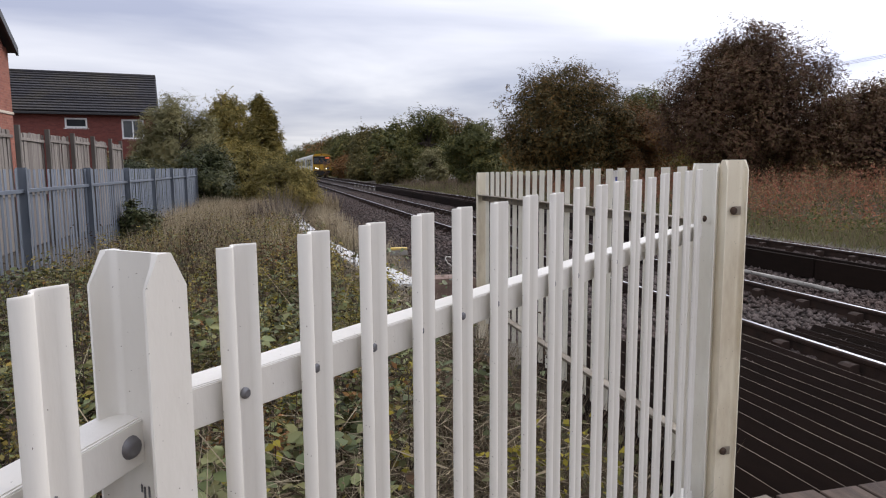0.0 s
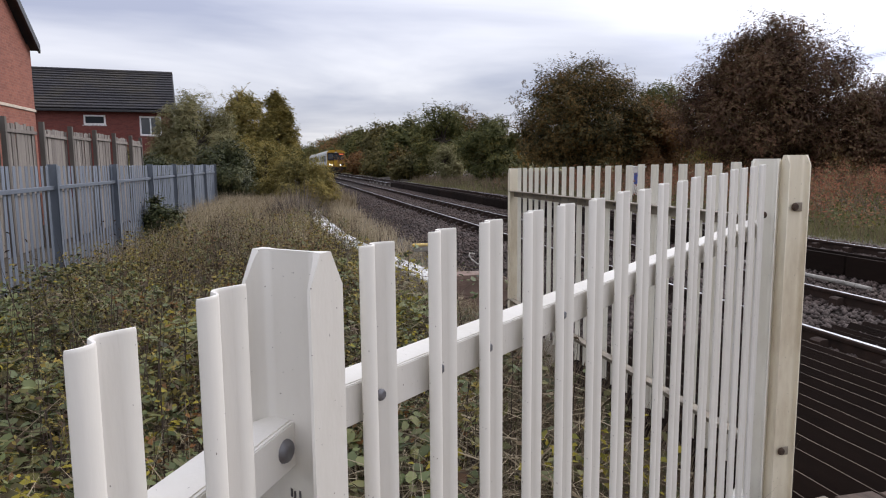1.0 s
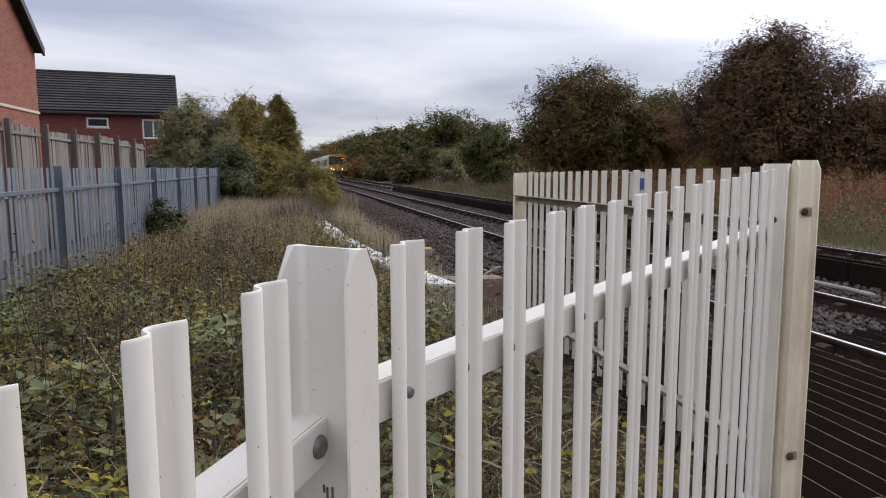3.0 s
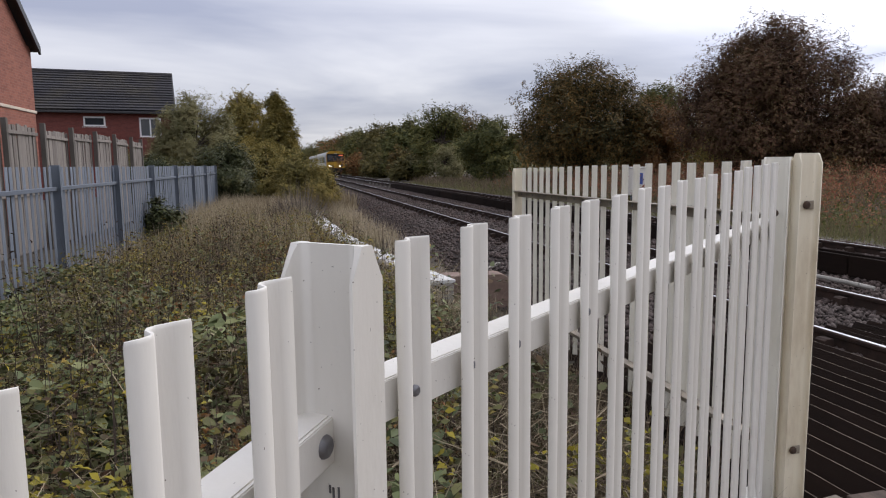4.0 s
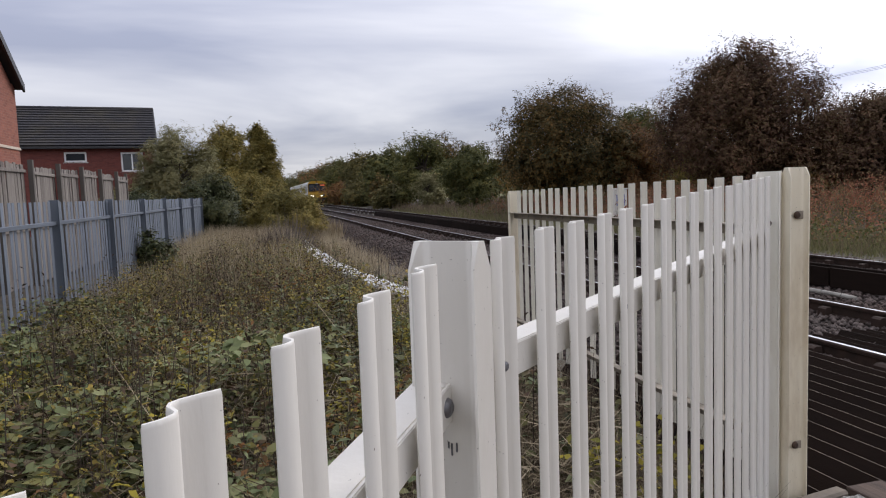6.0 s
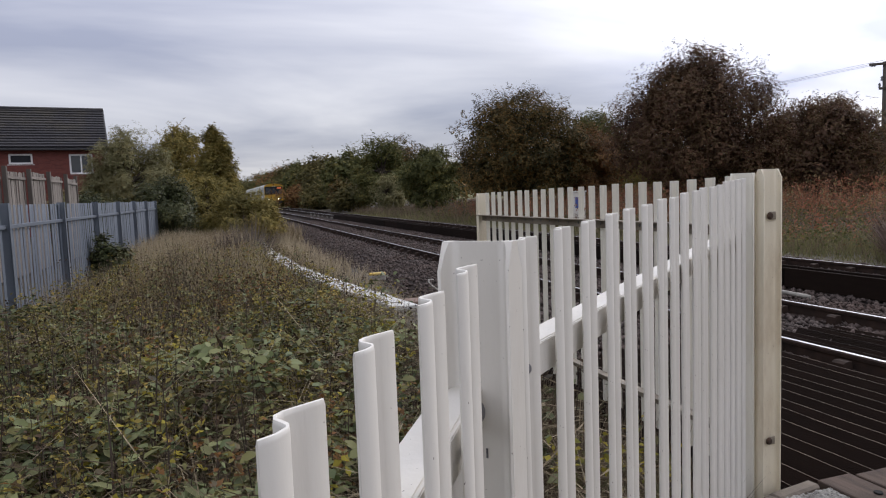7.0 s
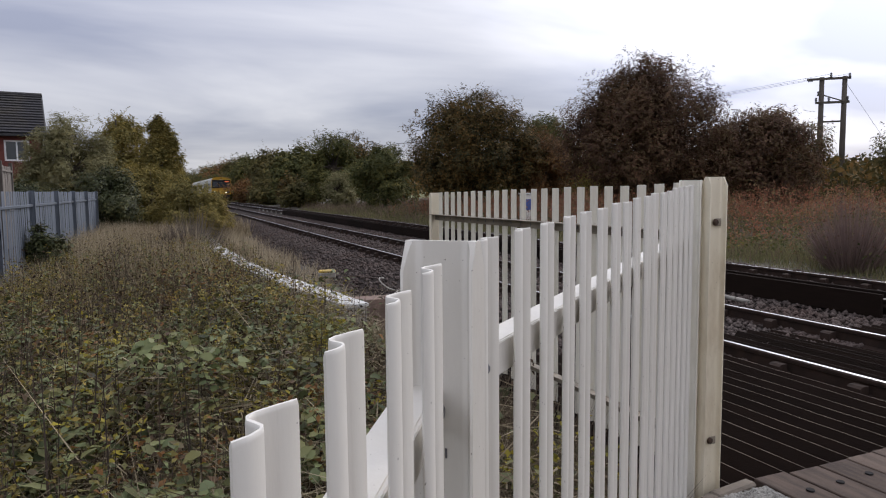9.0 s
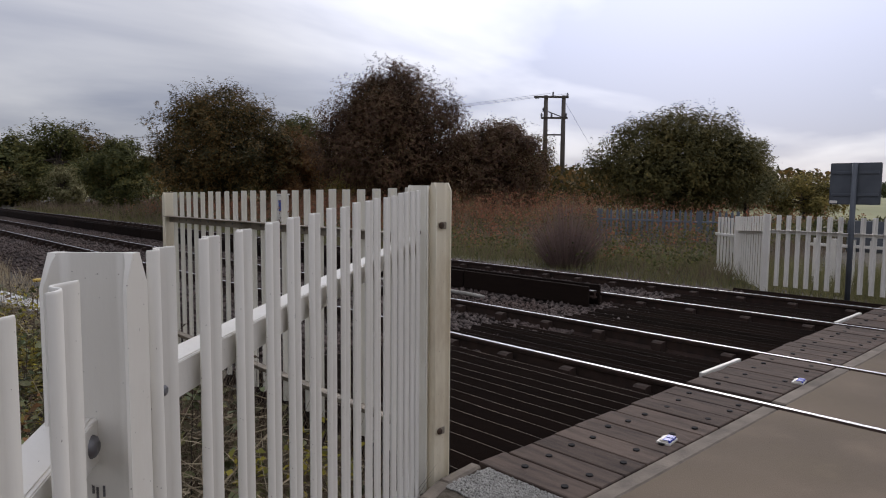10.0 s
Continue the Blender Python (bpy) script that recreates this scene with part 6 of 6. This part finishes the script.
# far wood beyond the field
rng = np.random.default_rng(9)
n = 30000
a = rng.random(n)
wx, wy = 330 + 120 * rng.random(n), -260 + 560 * a
q = np.stack([wx, wy, 8 * rng.random(n) ** 0.7 * (0.75 + 0.25 * np.sin(a * 40) * np.sin(a * 17))], axis=1)
tagged(cloud("far_wood", leaf_verts(q, 2.6), 4, L_IVY), "dark far wood beyond the field", "wood", kind="stuff")
rng = np.random.default_rng(10)
n = 16000
q = np.stack([16 + 110 * rng.random(n), 120 + 160 * rng.random(n), 7.5 * rng.random(n) ** 0.8], axis=1)
tagged(cloud("far_trees", leaf_verts(q, 1.4), 4, L_DARK), "dark far trees behind the trackside row", "wood", kind="stuff")
rng = np.random.default_rng(12)
n = 26000
q = np.stack([44 + 34 * rng.random(n), 22 + 60 * rng.random(n), 3.6 * rng.random(n) ** 0.8], axis=1)
tagged(cloud("far_hedge", leaf_verts(q, 0.5), 4, L_DARK), "dull brown scrub hedge behind the poles", "hedge", kind="stuff")
rng = np.random.default_rng(13)
n = 9000
q = np.stack([19 + 9 * rng.random(n), -1 + 8 * rng.random(n), 0.75 * rng.random(n) - 0.1], axis=1)
tagged(cloud("low_hedge", leaf_verts(q, 0.16), 4, L_IVY), "low dark hedge behind the far white fence", "hedge", kind="stuff")

# small white board beside the line, far off
lb = thing("lineside_board", "small white board on a post beside the line", "lineside board", at=(11.6, 160.0, -0.2))
part("board", boxm(-0.55, 0.55, -0.03, 0.03, 1.1, 1.5, 0.02), WHITE, lb)
bm = bmesh.new()
rod(bm, (0, 0.06, 0), (0, 0.06, 1.45), 0.06, 0.06, 8)
part("post", bm, GALV, lb)


# ---- train on the far track ----
def train(front_y):
    cx = (RD + RC) / 2
    t = thing("train", "grey and yellow electric passenger train with lit headlamps", "train", at=(cx, front_y, 0))
    GREY = mat("silver_grey_coachwork", (0.40, 0.41, 0.43), (0.33, 0.34, 0.36), 1.2, 0.4, 0.2, 0.05, 40, stain=(0.28, 0.26, 0.2), stain_amt=0.4, stain_scale=0.6)
    YEL = mat("warning_yellow", (0.50, 0.28, 0.02), (0.40, 0.225, 0.02), 2, 0.45, 0, 0.05, 40, stain=(0.35, 0.22, 0.04), stain_amt=0.4, stain_scale=1.5)
    BLK = plain("black_window_surround", (0.012, 0.012, 0.014), 0.25)
    UND = mat("black_underframe", (0.03, 0.026, 0.022), (0.016, 0.014, 0.013), 4, 0.85)
    DOORY = mat("yellow_door_paint", (0.58, 0.47, 0.06), (0.5, 0.4, 0.06), 2, 0.45)
    ROOF = mat("pale_roof", (0.48, 0.48, 0.47), (0.36, 0.36, 0.35), 1.5, 0.6)
    LAMP = plain("headlamp_glow", (1.0, 0.86, 0.62), 0.3, 0, 5.0)
    HW, ZF, ZS, ZT = 1.41, 1.02, 3.05, 3.62

    def section(w=HW):
        """Coach cross-section: upright sides, rounded shoulders, low arched roof."""
        pts = [(-w, ZF), (-w, ZS)]
        for k in range(1, 9):
            a = math.pi * k / 9
            pts.append((-w * math.copysign(abs(math.cos(a)) ** 0.62, math.cos(a)), ZS + (ZT - ZS) * math.sin(a) ** 0.75))
        return pts + [(w, ZS), (w, ZF)]

    for c in range(3):
        y0, y1 = c * 20.3, c * 20.3 + 19.9
        coach = new("coach")
        coach.parent = t
        bm = bmesh.new()
        extrude_y(bm, section(), y0 + (0.14 if c == 0 else 0), y1, lambda i: 1 if 1 <= i <= 9 else 0)
        bmesh.ops.recalc_face_normals(bm, faces=bm.faces)
        part("body", bm, [GREY, ROOF], coach)
        part("yellow_band", boxm(-HW - 0.006, -HW - 0.002, y0 + 0.2, y1, 1.08, 1.16), DOORY, coach)
        for dy in (2.6, 8.6, 13.6):
            y = y0 + dy
            part("door_recess", boxm(-HW - 0.008, -HW - 0.003, y - 0.72, y + 0.72, ZF + 0.02, 3.0), BLK, coach)
            for s in (-1, 1):
                d = bmesh.new()
                ya, yb = sorted((y + s * 0.02, y + s * 0.62))
                box(d, -HW - 0.03, -HW - 0.012, ya, yb, ZF + 0.05, 2.92, 0.006)
                part("door", d, DOORY if dy > 4 or c else GREY, coach)
                part("door_pane", boxm(-HW - 0.034, -HW - 0.031, ya + 0.14, yb - 0.14, 1.75, 2.75), GLASS, coach)
        for wy in (4.6, 6.2, 7.1, 10.3, 11.6, 15.6, 17.2):
            y = y0 + wy
            part("window_surround", boxm(-HW - 0.012, -HW - 0.003, y - 0.42, y + 0.42, 1.80, 2.78, 0.004), BLK, coach)
            part("window_pane", boxm(-HW - 0.016, -HW - 0.013, y - 0.37, y + 0.37, 1.85, 2.48), GLASS, coach)
            part("vent_pane", boxm(-HW - 0.016, -HW - 0.013, y - 0.37, y + 0.37, 2.52, 2.73), GLASS, coach)
        for by in (y0 + 3.2, y1 - 3.2):
            bm = bmesh.new()
            box(bm, -1.05, 1.05, by - 1.5, by + 1.5, 0.42, 0.72, 0.03)
            for s in (-1, 1):
                box(bm, s * 1.02 - 0.07, s * 1.02 + 0.07, by - 1.6, by + 1.6, 0.38, 0.62, 0.02)
                box(bm, s * 1.15 - 0.1, s * 1.15 + 0.1, by - 0.4, by + 0.4, 0.30, 0.80, 0.03)
            part("bogie_frame", bm, UND, coach)
            for wy in (by - 1.3, by + 1.3):
                bm = bmesh.new()
                rod(bm, (-0.82, wy, 0.42), (-0.68, wy, 0.42), 0.42, 0.42, 18)
                rod(bm, (0.68, wy, 0.42), (0.82, wy, 0.42), 0.42, 0.42, 18)
                rod(bm, (-0.68, wy, 0.42), (0.68, wy, 0.42), 0.08, 0.08, 8)
                part("wheelset", bm, UND, coach)
        bm = bmesh.new()
        for k, (a, b) in enumerate(((6.0, 8.2), (8.6, 10.6), (11.2, 13.4))):
            box(bm, -1.25, 1.25, y0 + a, y0 + b, 0.42, ZF - 0.1, 0.04)
        box(bm, -1.3, 1.3, y0 + 0.3, y1 - 0.1, ZF - 0.12, ZF - 0.002)
        part("underframe", bm, UND, coach)
    cab = new("cab_front")
    cab.parent = t
    # front plate, slightly bowed
    bm = bmesh.new()
    sec = section()
    prof = []
    for k, (x, z) in enumerate(sec):
        prof.append((x, z))
    a = [bm.verts.new((x, 0.0 + 0.10 * (x / HW) ** 2, z)) for x, z in prof]
    b = [bm.verts.new((x * 1.004, 0.14, z)) for x, z in prof]
    n = len(prof)
    for i in range(n):
        bm.faces.new((a[i], b[i], b[(i + 1) % n], a[(i + 1) % n]))
    mid_hi = [bm.verts.new((x, 0.10 * (x / HW) ** 2, 3.05)) for x in (-0.7, 0.0, 0.7)]
    bm.faces.new(a)
    bmesh.ops.delete(bm, geom=mid_hi, context="VERTS")
    bmesh.ops.recalc_face_normals(bm, faces=bm.faces)
    part("front_panel", bm, YEL, cab, "yellow warning panel")

    def plate(name, x0, x1, z0, z1, y, material, bev=0.02):
        d = bmesh.new()
        box(d, x0, x1, y, y + 0.03, z0, z1, min(bev, 0.012))
        return part(name, d, material, cab)

    plate("window_surround", -1.34, 1.34, 1.98, 3.2, -0.035, BLK)
    SCREEN = mat("windscreen_glass", (0.05, 0.055, 0.065), (0.03, 0.035, 0.04), 2, 0.05, 0, 0, spec=1.0)
    plate("windscreen", -1.16, -0.46, 2.16, 2.92, -0.05, SCREEN)
    plate("windscreen", 0.46, 1.16, 2.16, 2.80, -0.05, SCREEN)
    plate("door_window", -0.30, 0.30, 2.10, 2.86, -0.05, SCREEN)
    plate("destination_display", 0.50, 1.14, 2.86, 3.02, -0.052, plain("display_amber", (0.5, 0.1, 0.03), 0.4, 0, 1.2))
    plate("end_door", -0.36, 0.36, 1.04, 2.0, -0.03, YEL)
    for x in (-0.38, 0.38):
        plate("door_edge", x - 0.018, x + 0.018, 1.04, 2.02, -0.045, BLK)
    for s in (-1, 1):
        d = bmesh.new()
        rod(d, (s * 0.92, -0.05, 1.36), (s * 0.92, 0.06, 1.36), 0.19, 0.19, 16)
        rod(d, (s * 0.68, -0.045, 1.28), (s * 0.68, 0.06, 1.28), 0.15, 0.15, 16)
        rod(d, (s * 1.10, -0.045, 1.42), (s * 1.10, 0.12, 1.42), 0.13, 0.13, 16)
        part("lamp_housing", d, BLK, cab)
        d = bmesh.new()
        rod(d, (s * 0.96, -0.075, 1.38), (s * 0.96, -0.052, 1.38), 0.085, 0.09, 16)
        part("headlamp", d, LAMP if s < 0 else plain("unlit_lamp", (0.45, 0.45, 0.45), 0.2, 0.4), cab)
        d = bmesh.new()
        rod(d, (s * 0.66, -0.07, 1.27), (s * 0.66, -0.047, 1.27), 0.075, 0.08, 14)
        part("marker_lamp", d, LAMP, cab)
    for x in (-0.12, 0.12):
        d = bmesh.new()
        rod(d, (x, -0.09, 3.22), (x, 0.05, 3.22), 0.07, 0.07, 12)
        part("horn", d, plain("pale_horn", (0.55, 0.53, 0.45), 0.4, 0.3), cab)
    d = bmesh.new()
    rod(d, (0, -0.03, 3.46), (0, 0.1, 3.46), 0.09, 0.09, 14)
    part("roof_lamp", d, BLK, cab)
    d = bmesh.new()
    box(d, -1.2, 1.2, 0.05, 0.3, 0.62, 1.0, 0.03)
    box(d, -0.18, 0.18, -0.35, 0.2, 0.62, 0.92, 0.03)
    box(d, -0.9, 0.9, 0.1, 0.2, 0.25, 0.62, 0.02)
    part("coupler_and_buffer_beam", d, UND, cab)
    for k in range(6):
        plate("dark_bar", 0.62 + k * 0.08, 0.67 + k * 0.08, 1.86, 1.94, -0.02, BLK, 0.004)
    return t


train(108.0)
